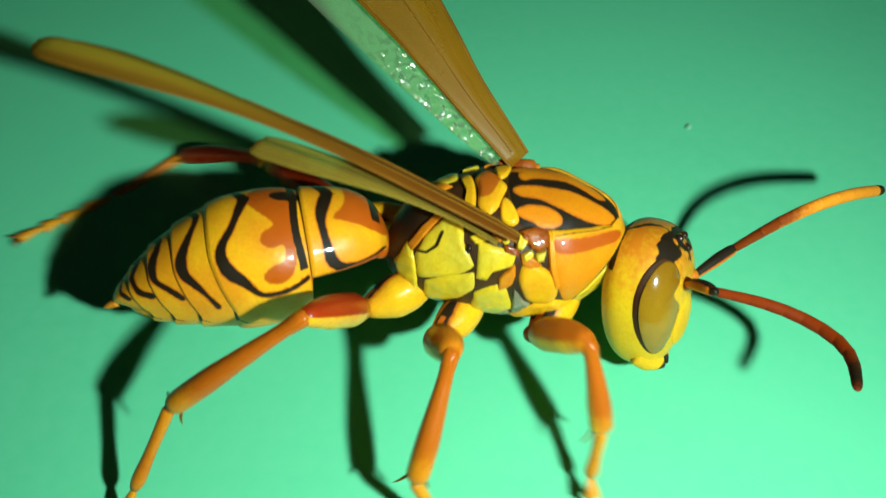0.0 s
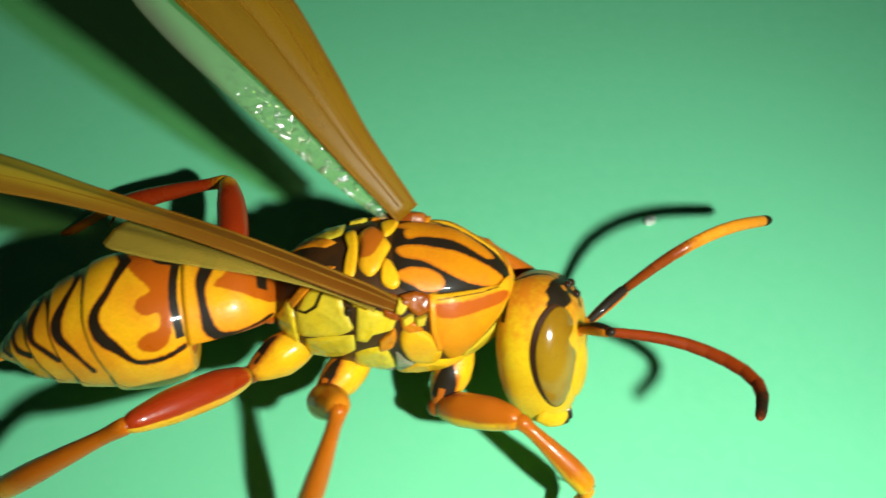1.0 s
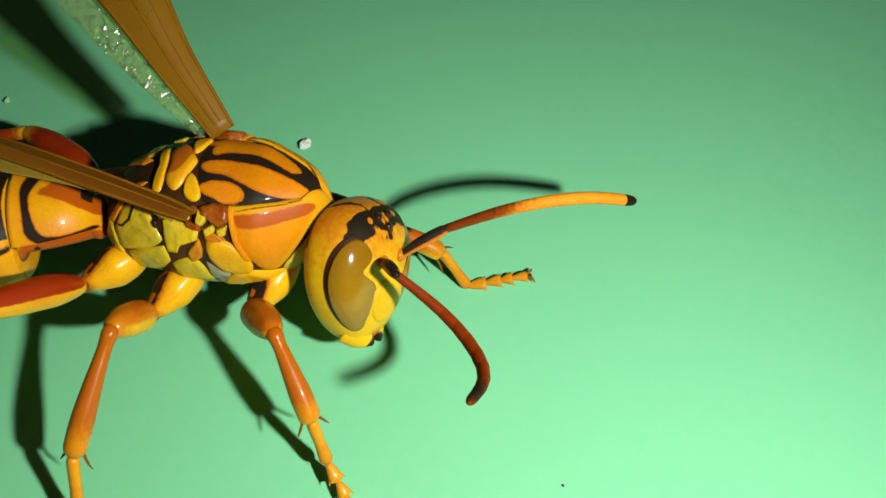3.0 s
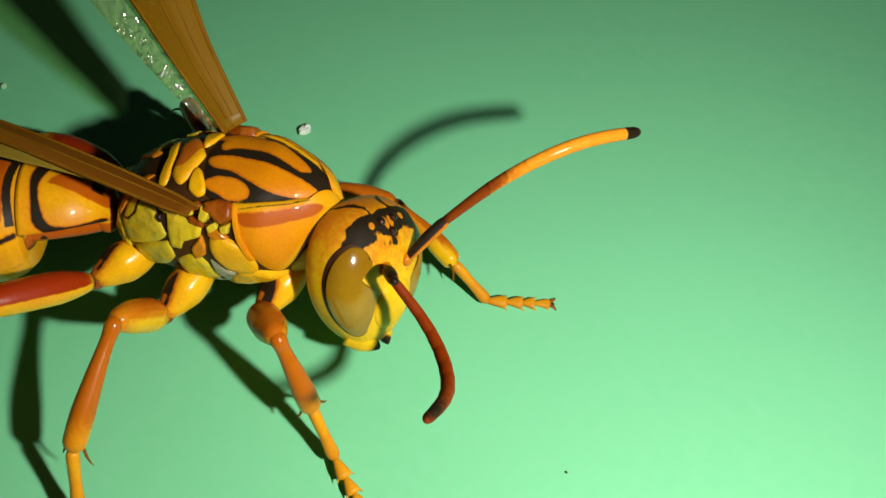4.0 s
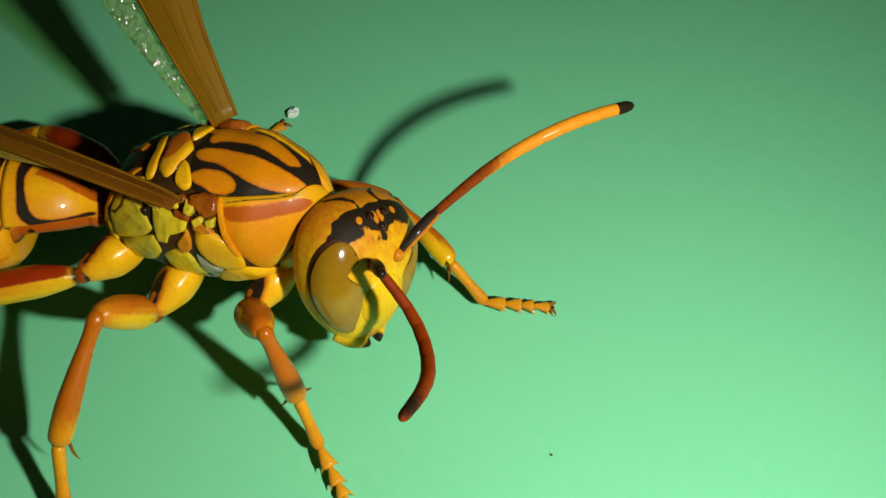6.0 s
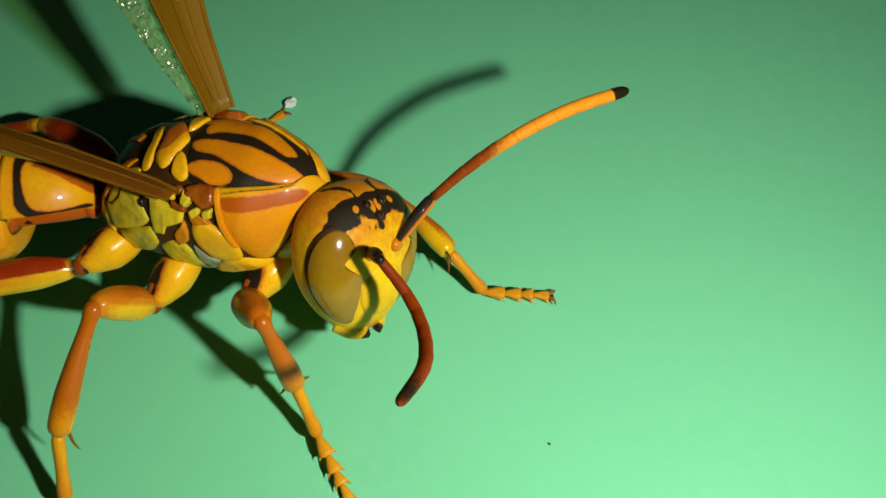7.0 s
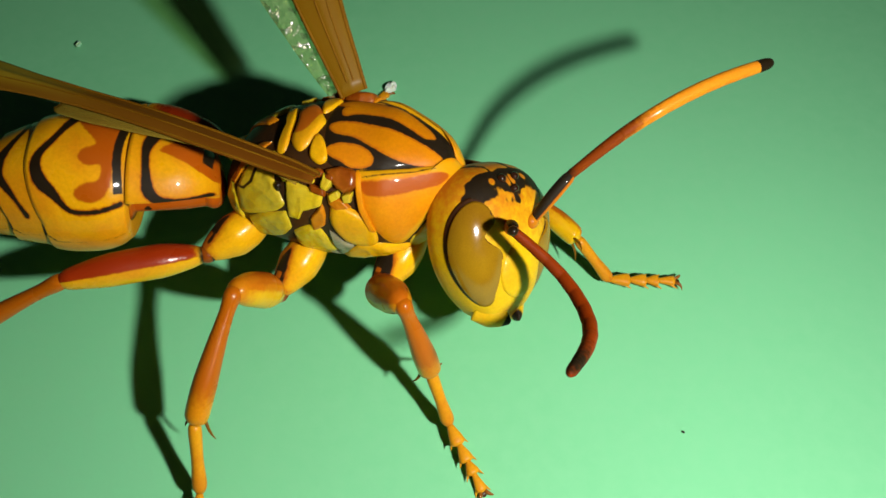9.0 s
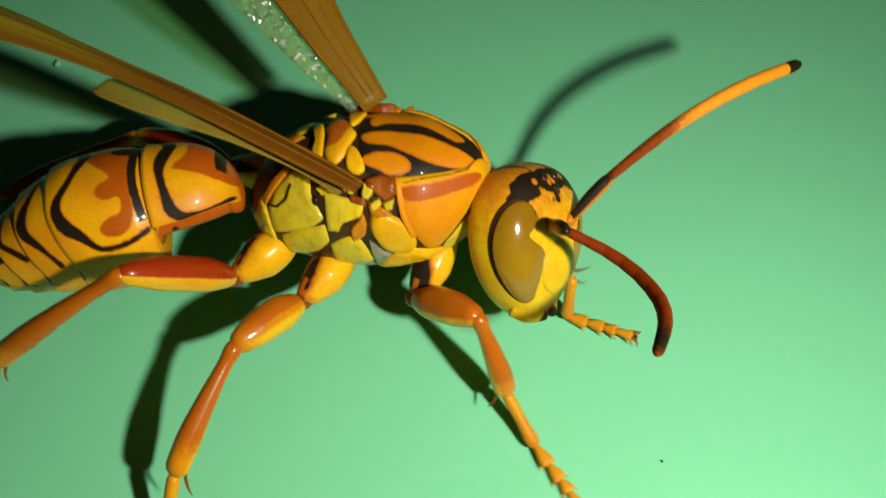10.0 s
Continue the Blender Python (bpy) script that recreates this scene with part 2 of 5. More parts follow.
GREEN = ground_material()
CRUMB = cuticle("white_crumb", (0.75, 0.78, 0.68), (0.62, 0.66, 0.56), rough=0.5, bump=0.8)
GREEN_CRUMB = cuticle("green_crumb", (0.42, 0.68, 0.42), (0.30, 0.58, 0.34), rough=0.5, bump=0.8)
HOUSING = cuticle("black_plastic", (0.02, 0.02, 0.02), (0.03, 0.03, 0.03), rough=0.4)


def led_material():
    m, nodes, links, b = shader("white_led")
    b.inputs["Base Color"].default_value = (0.9, 0.9, 0.9, 1)
    b.inputs["Emission Color"].default_value = (1.0, 0.97, 0.88, 1)
    b.inputs["Emission Strength"].default_value = LAMP_STRENGTH
    return m


LED = led_material()


# ---- mesh helpers, in millimetres ----
def mesh(name, verts, faces, material, smooth=True, fields=None):
    me = bpy.data.meshes.new(name)
    me.from_pydata((np.asarray(verts, float) * MM).tolist(), [], faces)
    if smooth:
        me.polygons.foreach_set("use_smooth", [True] * len(me.polygons))
    n = len(me.vertices)
    for key in ("dk", "ru", "ye"):
        a = me.attributes.new(key, "FLOAT", "POINT")
        v = fields[key] if fields and key in fields else np.full(n, -1.0)
        a.data.foreach_set("value", np.asarray(v, float).ravel())
    me.materials.append(material)
    me.update()
    return me


def part(name, data, parent, label="", at=None):
    ob = new(name, data)
    ob.parent = parent
    if at is not None:
        ob.matrix_basis = at
    return tagged(ob, label) if label else ob


def lattice(n, m, wrap_v=True, cap0=None, cap1=None):
    """Faces of an n by m lattice of points; caps close the first and last ring with a point."""
    out = []
    for i in range(n - 1):
        for j in range(m if wrap_v else m - 1):
            k = (j + 1) % m
            out.append((i * m + j, i * m + k, (i + 1) * m + k, (i + 1) * m + j))
    if cap0 is not None:
        out += [(cap0, (j + 1) % m, j) for j in range(m)]
    if cap1 is not None:
        b = (n - 1) * m
        out += [(cap1, b + j, b + (j + 1) % m) for j in range(m)]
    return out


def spline(keys, x):
    """Smooth, never overshooting values between rows (x, a, b, ...)."""
    k = np.asarray(keys, float)
    xs, ys = k[:, 0], k[:, 1:]
    h = np.diff(xs)
    d = np.diff(ys, axis=0) / h[:, None]
    s = np.zeros_like(ys)
    if len(xs) > 2:
        p = d[:-1] * d[1:]
        w = np.where(p > 0, 2 * p / np.where(p > 0, d[:-1] + d[1:], 1), 0)
        s[1:-1] = w
    s[0], s[-1] = d[0] if len(d) else 0, d[-1] if len(d) else 0
    x = np.clip(np.asarray(x, float), xs[0], xs[-1])
    i = np.clip(np.searchsorted(xs, x, side="right") - 1, 0, len(xs) - 2)
    u = ((x - xs[i]) / h[i])[..., None]
    hi = h[i][..., None]
    return ((2 * u**3 - 3 * u**2 + 1) * ys[i] + (u**3 - 2 * u**2 + u) * hi * s[i] + (3 * u**2 - 2 * u**3) * ys[i + 1] + (u**3 - u**2) * hi * s[i + 1])


def ring_power(th, p):
    c, s = np.cos(th), np.sin(th)
    e = 2 / p
    return np.sign(c) * np.abs(c) ** e, np.sign(s) * np.abs(s) ** e


def tube(name, keys, material, length, n=26, m=16, bend=(0, 0), power=2.0, pattern=None, knots=0):
    """A limb along +x: keys are rows (x, half width y, half height z). bend: sag in y and z at mid length."""
    x = np.linspace(keys[0][0], keys[-1][0], n)
    r = spline(keys, x)
    th = np.linspace(0, 2 * math.pi, m, endpoint=False)
    cy, cz = ring_power(th, power)
    u = (x - x[0]) / (x[-1] - x[0])
    arch = 4 * u * (1 - u)
    V = np.stack([np.repeat(x[:, None], m, 1), r[:, :1] * cy + (bend[0] * arch)[:, None], r[:, 1:2] * cz + (bend[1] * arch)[:, None]], -1).reshape(-1, 3)
    a, b = n * m, n * m + 1
    ends = [(x[0] - 0.3 * r[0, 0], 0, 0), (x[-1] + 0.3 * r[-1, 0], 0, 0)]
    V = np.vstack([V, ends])
    f = None
    if pattern:
        uu = np.concatenate([np.repeat(u, m), [0, 1]])
        tt = np.concatenate([np.tile(th, n), [0, 0]])
        f = pattern(uu, tt)
    return mesh(name, V, lattice(n, m, True, a, b), material, True, f)


def ball(name, radii, material, n=14, m=20, pattern=None):
    la = np.linspace(-math.pi / 2, math.pi / 2, n + 2)[1:-1]
    lo = np.linspace(0, 2 * math.pi, m, endpoint=False)
    V = np.array([[math.sin(a) * radii[0], math.cos(a) * math.cos(o) * radii[1], math.cos(a) * math.sin(o) * radii[2]] for a in la for o in lo])
    V = np.vstack([V, [(-radii[0], 0, 0), (radii[0], 0, 0)]])
    return mesh(name, V, lattice(n, m, True, n * m, n * m + 1), material, True, pattern(V) if pattern else None)


def along(a, b, up):
    """The pose with its origin at a, local x towards b and local z near up, in millimetres."""
    a, b, up = Vector(a), Vector(b), Vector(up)
    x = (b - a).normalized()
    y = up.cross(x).normalized()
    z = x.cross(y)
    m = Matrix((x, y, z)).transposed().to_4x4()
    m.translation = a * MM
    return m


def smooth_min_dist(pts, poly):
    """Distance of points (k, 2) from a polyline (n, 2)."""
    pts, poly = np.asarray(pts, float), np.asarray(poly, float)
    best = np.full(len(pts), 1e9)
    for a, b in zip(poly[:-1], poly[1:]):
        d = b - a
        t = np.clip(((pts - a) @ d) / max(d @ d, 1e-9), 0, 1)
        best = np.minimum(best, np.hypot(*(pts - a - t[:, None] * d).T))
    return best


def blob(pts, cx, cy, rx, ry, turn=0.0):
    """Signed inside distance of an ellipse, about in mm."""
    c, s = math.cos(radians(turn)), math.sin(radians(turn))
    x, y = pts[:, 0] - cx, pts[:, 1] - cy
    u, v = (c * x + s * y) / rx, (-s * x + c * y) / ry
    return (1 - np.hypot(u, v)) * min(rx, ry)


# ---- ground ----
def build_ground():
    n = 60
    edge = np.concatenate([[-900, -400, -200, -100], np.linspace(-70, 40, n), [100, 200, 400, 900]])
    edge2 = np.concatenate([[-900, -400, -200, -100, -50], np.linspace(-20, 60, 50), [100, 200, 400, 900]])
    V = []
    for x in edge:
        for y in edge2:
            z = 0.05 * noise.noise(Vector((x * 0.06, y * 0.06, 0.0))) + 0.012 * noise.noise(Vector((x * 0.5, y * 0.5, 3.0))) if abs(x) < 90 and abs(y) < 90 else 0.0
            V.append((x, y, z - 0.04))
    m = len(edge2)
    g = new("ground", mesh("ground", V, lattice(len(edge), m, False), GREEN))
    tagged(g, "smooth green painted board, the surface that the wasp walks on", "ground", kind="structure")


def crumb(x, y, size, seed, label, material):
    rnd = np.random.RandomState(seed)
    la, lo = np.linspace(-1.4, 1.4, 6), np.linspace(0, 2 * math.pi, 9, endpoint=False)
    V = []
    for a in la:
        for o in lo:
            k = size * (0.75 + 0.5 * rnd.rand())
            V.append((k * math.cos(a) * math.cos(o) * 1.25, k * math.cos(a) * math.sin(o) * 0.8, k * math.sin(a) * 0.6))
    ob = new("crumb", mesh("crumb", V, lattice(6, 9, True) + [tuple(range(8, -1, -1)), tuple(45 + j for j in range(9))], material, False))
    ob.matrix_basis = pose(x * MM, y * MM, size * 0.45 * MM, 0, 0, seed * 40)
    tagged(ob, label, "crumb", "crumbs on the board")


build_ground()
crumb(-6.35, 27.2, 0.28, 1, "small white crumb lying on the green board", CRUMB)
crumb(-20.85, 29.95, 0.16, 2, "tiny pale green crumb lying on the green board", GREEN_CRUMB)
crumb(4.3, 11.2, 0.05, 3, "tiny dark grain lying on the green board", HOUSING)


# ---- the lamp that is carried beside the lens ----
def build_lamp():
    lamp = tagged(new("hand_lamp"), "small black lamp with one white led, carried beside the lens", "lamp")
    n, m = 3, 28
    th = np.linspace(0, 2 * math.pi, m, endpoint=False)
    rings = [(0.95, 0.05), (2.0, 0.05), (2.2, -0.2), (2.2, -2.6), (1.9, -3.0)]
    V = [(r * math.cos(a), r * math.sin(a), -z * -1) for r, z in rings for a in th]
    V = [(x, y, -z) for x, y, z in V] + [(0, 0, 3.0)]
    part("housing", mesh("housing", V, lattice(len(rings), m, True, None, len(V) - 1), HOUSING), lamp)
    V = [(r * math.cos(a), r * math.sin(a), z) for r, z in ((1.0, 0.04), (0.97, -0.17), (0.85, -0.4), (0.62, -0.6), (0.32, -0.72)) for a in th] + [(0, 0, -0.76)]
    part("led", mesh("led", V, lattice(5, m, True, None, len(V) - 1), LED), lamp, "glowing white led")
    return lamp


lamp = build_lamp()


# ---- the wasp: body space is x ahead, y to its left, z up, in millimetres ----
CORE_KEYS = [(-4.25, -1.0, 0.35, 0.35, 0.35), (-3.95, -0.9, 1.0, 0.95, 0.9), (-3.2, -0.6, 1.75, 1.7, 1.7), (-2.2, -0.35, 2.15, 2.1, 2.2), (-1.0, -0.1, 2.4, 2.35, 2.6),
             (0.3, 0.0, 2.5, 2.4, 2.8), (1.5, 0.0, 2.4, 2.4, 2.7), (2.6, -0.1, 1.9, 2.25, 2.3), (3.4, -0.15, 1.35, 1.95, 1.9), (3.9, -0.3, 0.85, 1.5, 1.4), (4.3, -0.5, 0.4, 0.8, 0.8)]


def core_point(x, deg):
    """A point of the thorax at x and an angle round it (90 is the back, 180 its right side)."""
    x = np.asarray(x, float)
    k = spline(CORE_KEYS, x)
    c, s = ring_power(np.radians(deg), 2.2)
    return np.stack([x, k[..., 1] * c, k[..., 0] + np.where(s > 0, k[..., 2], k[..., 3]) * s], -1)


def core_normal(x, deg):
    a = core_point(x + 0.02, deg) - core_point(x - 0.02, deg)
    b = core_point(x, deg + 0.5) - core_point(x, deg - 0.5)
    n = np.cross(b, a)
    return n / np.linalg.norm(n, axis=-1, keepdims=True)


def closed_loop(poly, n, tension=0.5):
    """A closed outline through the corners of poly, rounder with more tension."""
    p = np.asarray(poly, float)
    k = len(p)
    out = []
    for j in range(n):
        s = j * k / n
        i, u = int(s), s - int(s)
        a, b, c, d = p[(i - 1) % k], p[i % k], p[(i + 1) % k], p[(i + 2) % k]
        m0, m1 = tension * (c - a), tension * (d - b)
        out.append((2 * u**3 - 3 * u**2 + 1) * b + (u**3 - 2 * u**2 + u) * m0 + (3 * u**2 - 2 * u**3) * c + (u**3 - u**2) * m1)
    return np.array(out)


def inside(q, poly):
    """Signed inside distance of a rounded closed outline, in the units of q."""
    p = closed_loop(poly, 60)
    d = smooth_min_dist(q, np.vstack([p, p[:1]]))
    odd = np.zeros(len(q), bool)
    for a, b in zip(p, np.roll(p, -1, 0)):
        hit = (a[1] > q[:, 1]) != (b[1] > q[:, 1])
        at = a[0] + (q[:, 1] - a[1]) / (b[1] - a[1] if b[1] != a[1] else 1e-9) * (b[0] - a[0])
        odd ^= hit & (q[:, 0] < at)
    return np.where(odd, d, -d)


ROUND = 0.042  # millimetres of shell for each degree round the thorax


def flat(outline):
    return [(x, (d - 85) * ROUND) for x, d in outline]


def plate(name, outline, material, parent, height=0.12, pattern=None, n=11, m=44, label="", grow=1.0, sharp=6, crease=0.0, tension=0.5):
    """A raised shell plate on the thorax inside an outline of (x, degrees)."""
    loop = closed_loop(outline, m, tension)
    mid = loop.mean(0)
    loop = mid + (loop - mid) * grow
    if crease:
        # torn, uneven outline
        loop = loop + np.array([(0.7 * crease * noise.noise(Vector((5 * a, 0.2 * d, 2.0))), 14 * crease * noise.noise(Vector((5 * a, 0.2 * d, 9.0)))) for a, d in loop])
    V, uv = [], []

    def wrinkle(q):
        return np.array([crease * noise.noise(Vector((a * 2.3, d * 0.1, height * 40))) + 0.5 * crease * noise.noise(Vector((a * 5.1, d * 0.22, 7.0))) for a, d in q])

    for i in range(n):
        r = 1.02 - i / n
        q = mid + (loop - mid) * r
        lift = height * (1 - max(0.0, min(1.0, r)) ** sharp) - (0.05 if i == 0 else 0.0)
        lift = lift + (wrinkle(q) * min(1.0, 3 * (1.02 - r)) if crease else 0.0)
        V.append(core_point(q[:, 0], q[:, 1]) + core_normal(q[:, 0], q[:, 1]) * np.reshape(lift, (-1, 1)))
        uv.append(q)
    V.append(core_point(mid[:1], mid[1:]) + core_normal(mid[:1], mid[1:]) * (height + (wrinkle(mid[None])[0] if crease else 0.0)))
    uv.append(mid[None])
    V, uv = np.vstack(V), np.vstack(uv)
    if V.shape[0] and np.dot(np.cross(V[1] - V[0], V[m] - V[0]), core_normal(mid[:1], mid[1:])[0]) < 0:
        faces = [tuple(reversed(f)) for f in lattice(n, m, True, None, n * m)]
    else:
        faces = lattice(n, m, True, None, n * m)
    f = pattern(np.c_[uv[:, 0], (uv[:, 1] - 85) * ROUND]) if pattern else None
    return part(name, mesh(name, V, faces, material, True, f), parent, label)


def mirrored(outline):
    return [(x, 170 - d) for x, d in reversed(outline)]


STRIPE = flat([(-0.25, 87.5), (0.4, 85), (1.2, 86.5), (1.95, 88.5), (2.8, 93), (3.4, 102), (3.12, 112.5), (2.4, 112), (1.8, 108), (1.25, 102), (0.6, 95.5), (-0.05, 93)])
FAR_STRIPE = flat([(0.05, 70), (0.5, 64), (1.25, 59), (2.0, 60), (2.7, 70), (3.05, 80), (2.75, 85.5), (2.25, 81), (1.45, 76), (0.6, 76), (0.1, 79)])
OVAL = flat([(-0.24, 106), (0.2, 101.5), (0.9, 103), (1.27, 110), (1.2, 116.5), (0.7, 118.5), (0.3, 114.5), (-0.08, 110.5)])


def scutum_marks(q):
    yellow = np.maximum.reduce([inside(q, STRIPE), inside(q, FAR_STRIPE), inside(q, OVAL), inside(q, [(x, -l) for x, l in OVAL])])
    return {"dk": -yellow - 0.02, "ru": 0.04 - np.abs(yellow)}


def pronotum_marks(q):
    x, l = q[:, 0], np.abs(q[:, 1])
    k = np.c_[x, l]
    ru = inside(k, flat([(0.98, 129), (1.55, 127), (2.45, 124), (3.5, 117), (3.4, 131), (2.5, 137), (1.6, 140), (1.1, 138)]))
    dk = 0.03 - smooth_min_dist(k, flat([(1.05, 125.5), (1.7, 122.5), (2.6, 119.5), (3.2, 114)]))
    dk = np.maximum(dk, 0.035 - smooth_min_dist(k, flat([(0.85, 121), (1.5, 119), (2.4, 116.2), (3.2, 110.5)])))
    front = smooth_min_dist(k, flat([(2.3, 196), (3.0, 175), (3.5, 155), (3.95, 124), (4.05, 95)]))
    ridge = inside(k, flat([(0.8, 120), (1.5, 118), (2.4, 115.5), (3.25, 109), (3.9, 95), (4.05, 120), (3.3, 118), (2.6, 121), (1.7, 125), (0.9, 128)]))
    return {"dk": dk, "ru": np.minimum(ru, front - 0.3), "ye": np.maximum(0.36 - front, ridge)}


def scutellum_marks(q):
    ru = inside(q, flat([(-1.45, 92), (-1.3, 72), (-0.9, 64), (-0.62, 74), (-0.8, 86), (-1.1, 94)])) * 1.5
    return {"dk": -0.5 - 0 * q[:, 0], "ru": ru}


def propodeum_marks(q):
    l = np.abs(q[:, 1])
    dk = 0.07 - smooth_min_dist(np.c_[q[:, 0], l], flat([(-3.25, 138), (-3.0, 140), (-2.7, 133), (-2.55, 120)]))
    return {"dk": dk}


def build_thorax(wasp):
    x = np.concatenate([[-4.25, -4.15, -4.05], np.linspace(-3.95, 3.95, 60), [4.05, 4.2, 4.3]])
    deg = np.arange(0, 360, 4.0)
    V = np.vstack([core_point(np.full(len(deg), a), deg) for a in x])
    m = len(deg)
    V = np.vstack([V, [(-4.3, 0, -1.0), (4.35, 0, -0.6)]])
    th = part("thorax", mesh("thorax", V, lattice(len(x), m, True, len(V) - 2, len(V) - 1), CORE), wasp, "dark brown thorax between yellow plates")
    sc = [(-0.42, 85), (-0.36, 98), (-0.3, 110), (0.05, 119), (0.85, 121), (2.0, 118), (3.2, 112), (3.7, 98), (3.82, 85), (3.7, 72), (3.2, 58), (2.0, 52), (0.85, 49), (0.05, 51), (-0.3, 60), (-0.36, 72)]
    plate("scutum", sc, ORANGE, th, 0.08, scutum_marks, 40, 132, "orange back plate with black lengthwise stripes")
    pr = [(0.82, 120.5), (1.5, 118.8), (2.4, 116), (3.25, 110), (3.62, 98), (3.8, 86), (4.1, 85), (4.15, 100), (3.98, 125), (3.58, 150), (3.1, 170), (2.65, 185), (2.2, 194), (1.6, 177), (1.12, 152), (0.88, 134)]
    plate("pronotum", pr, SHOULDER, th, 0.15, pronotum_marks, 26, 128, "orange shoulder plate with a reddish patch")
    plate("pronotum", mirrored(pr), SHOULDER, th, 0.15, pronotum_marks, 26, 128)
    sides = [
        ("pleural_plate", [(0.18, 150), (0.55, 150), (1.22, 161), (1.5, 178), (1.3, 187), (0.55, 183), (0.12, 166)], YELLOW, 0.17, None, 0.02),
        ("pleural_plate", [(-1.4, 133), (-0.95, 136), (-0.25, 141), (-0.3, 152), (-0.85, 158), (-1.0, 166), (-1.32, 164)], PALE, 0.12, None, 0.04),
        ("pleural_plate", [(-0.6, 165), (-0.2, 151), (-0.1, 160), (-0.14, 169), (-0.5, 176)], LEGM, 0.12, None, 0.04),
        ("pleural_plate", [(-1.22, 182), (-0.65, 173), (-0.28, 177), (0.12, 196), (-0.22, 215), (-0.95, 216), (-1.18, 202)], PALE, 0.1, None, 0.04),
        ("pleural_plate", [(0.32, 211), (0.85, 191), (1.55, 187), (2.2, 196), (2.5, 204), (1.5, 206), (0.65, 216)], YELLOW, 0.14, None, 0.05),
        ("pleural_fold", [(0.02, 176), (0.45, 186), (0.7, 190), (0.3, 206), (0.12, 192)], MEMBRANE, 0.12, None, 0.04),
        ("propodeum", [(-3.3, 142), (-3.05, 122), (-2.5, 107), (-2.0, 109), (-1.92, 132), (-1.55, 152), (-1.9, 160), (-3.12, 170)], PALE, 0.1, propodeum_marks, 0.04),
        ("propodeum_rim", [(-3.95, 160), (-3.62, 126), (-3.4, 146), (-3.2, 180), (-3.0, 204), (-3.3, 206), (-3.75, 184)], PALE, 0.1, None, 0.04),
        ("propodeum_plate", [(-2.85, 192), (-2.9, 176), (-2.35, 167), (-1.52, 162), (-1.4, 178), (-1.8, 190), (-2.7, 204)], PALE, 0.09, None, 0.04),
        ("propodeum_plate", [(-3.6, 128), (-3.2, 110), (-2.6, 96), (-2.25, 98), (-2.75, 108), (-3.2, 124), (-3.45, 136)], LEGM, 0.1, None, 0.03),
        ("pleural_plate", [(-0.1, 196), (0.1, 203), (0.3, 214), (0.0, 220), (-0.3, 216)], MEMBRANE, 0.08, None, 0.04),
        ("scutellum_side", [(-0.72, 100), (-0.58, 95), (-0.34, 101), (-0.17, 113), (-0.4, 117.5), (-0.72, 112)], YELLOW, 0.13, None, 0.0),
        ("tegula", [(-0.12, 123), (0.35, 119), (0.8, 121.5), (0.88, 133), (0.5, 138), (0.15, 132)], RUSTM, 0.3, None, 0.03),
        ("wing_joint_plate", [(-0.22, 136), (-0.16, 125), (0.16, 130), (-0.03, 138)], PALE, 0.3, None, 0.04),
        ("wing_joint_plate", [(0.02, 141), (0.3, 137), (0.4, 142), (0.12, 147)], PALE, 0.2, None, 0.04),
        ("wing_joint_plate", [(0.45, 140), (0.78, 137), (0.74, 145), (0.5, 146)], PALE, 0.22, None, 0.04),
        ("wing_joint_plate", [(-1.7, 127), (-1.3, 124), (-1.15, 130), (-1.5, 133)], PALE, 0.14, None, 0.04),
        ("wing_joint_plate", [(-0.02, 141), (0.45, 144), (0.72, 150), (0.3, 153), (0.05, 149)], LEGM, 0.16, None, 0.03),
        ("wing_joint_plate", [(-0.6, 134), (-0.15, 137), (-0.12, 143), (-0.55, 140)], RUSTM, 0.16, None, 0.03),
        ("wing_joint_plate", [(-1.0, 126), (-0.6, 123), (-0.4, 128), (-0.75, 132)], LEGM, 0.14, None, 0.03),
        ("pleural_rim", [(0.8, 123), (0.96, 123), (1.16, 148), (1.5, 170), (1.36, 172), (1.0, 152), (0.86, 136)], SHOULDER, 0.2, None, 0.0),
        ("propleuron", [(2.62, 190), (3.2, 172), (3.78, 148), (3.85, 160), (3.4, 205), (2.5, 210)], PALE, 0.08, None, 0.04),
    ]
    for name, o, mat, h, pat, crease in sides:
        plate(name, o, mat, th, h, pat, 16, 64, grow=1.1, crease=crease, sharp=8, tension=0.5 if mat is YELLOW else 0.18)
        plate(name, mirrored(o), mat, th, h, pat, 16, 64, grow=1.1, crease=crease, sharp=8, tension=0.5 if mat is YELLOW else 0.18)
    plate("scutellum", [(-1.42, 85), (-1.47, 100), (-1.12, 109), (-0.82, 103), (-0.62, 93), (-0.45, 85), (-0.62, 77), (-0.82, 67), (-1.12, 61), (-1.47, 70)], YELLOW, th, 0.15, scutellum_marks, 18, 70, "yellow plate with a rust-brown rear")
    plate("metanotum", [(-1.9, 109), (-1.9, 98), (-1.8, 85), (-1.9, 72), (-1.9, 61), (-1.62, 61), (-1.52, 74), (-1.5, 85), (-1.52, 96), (-1.62, 109)], YELLOW, th, 0.12, None, 10, 60)
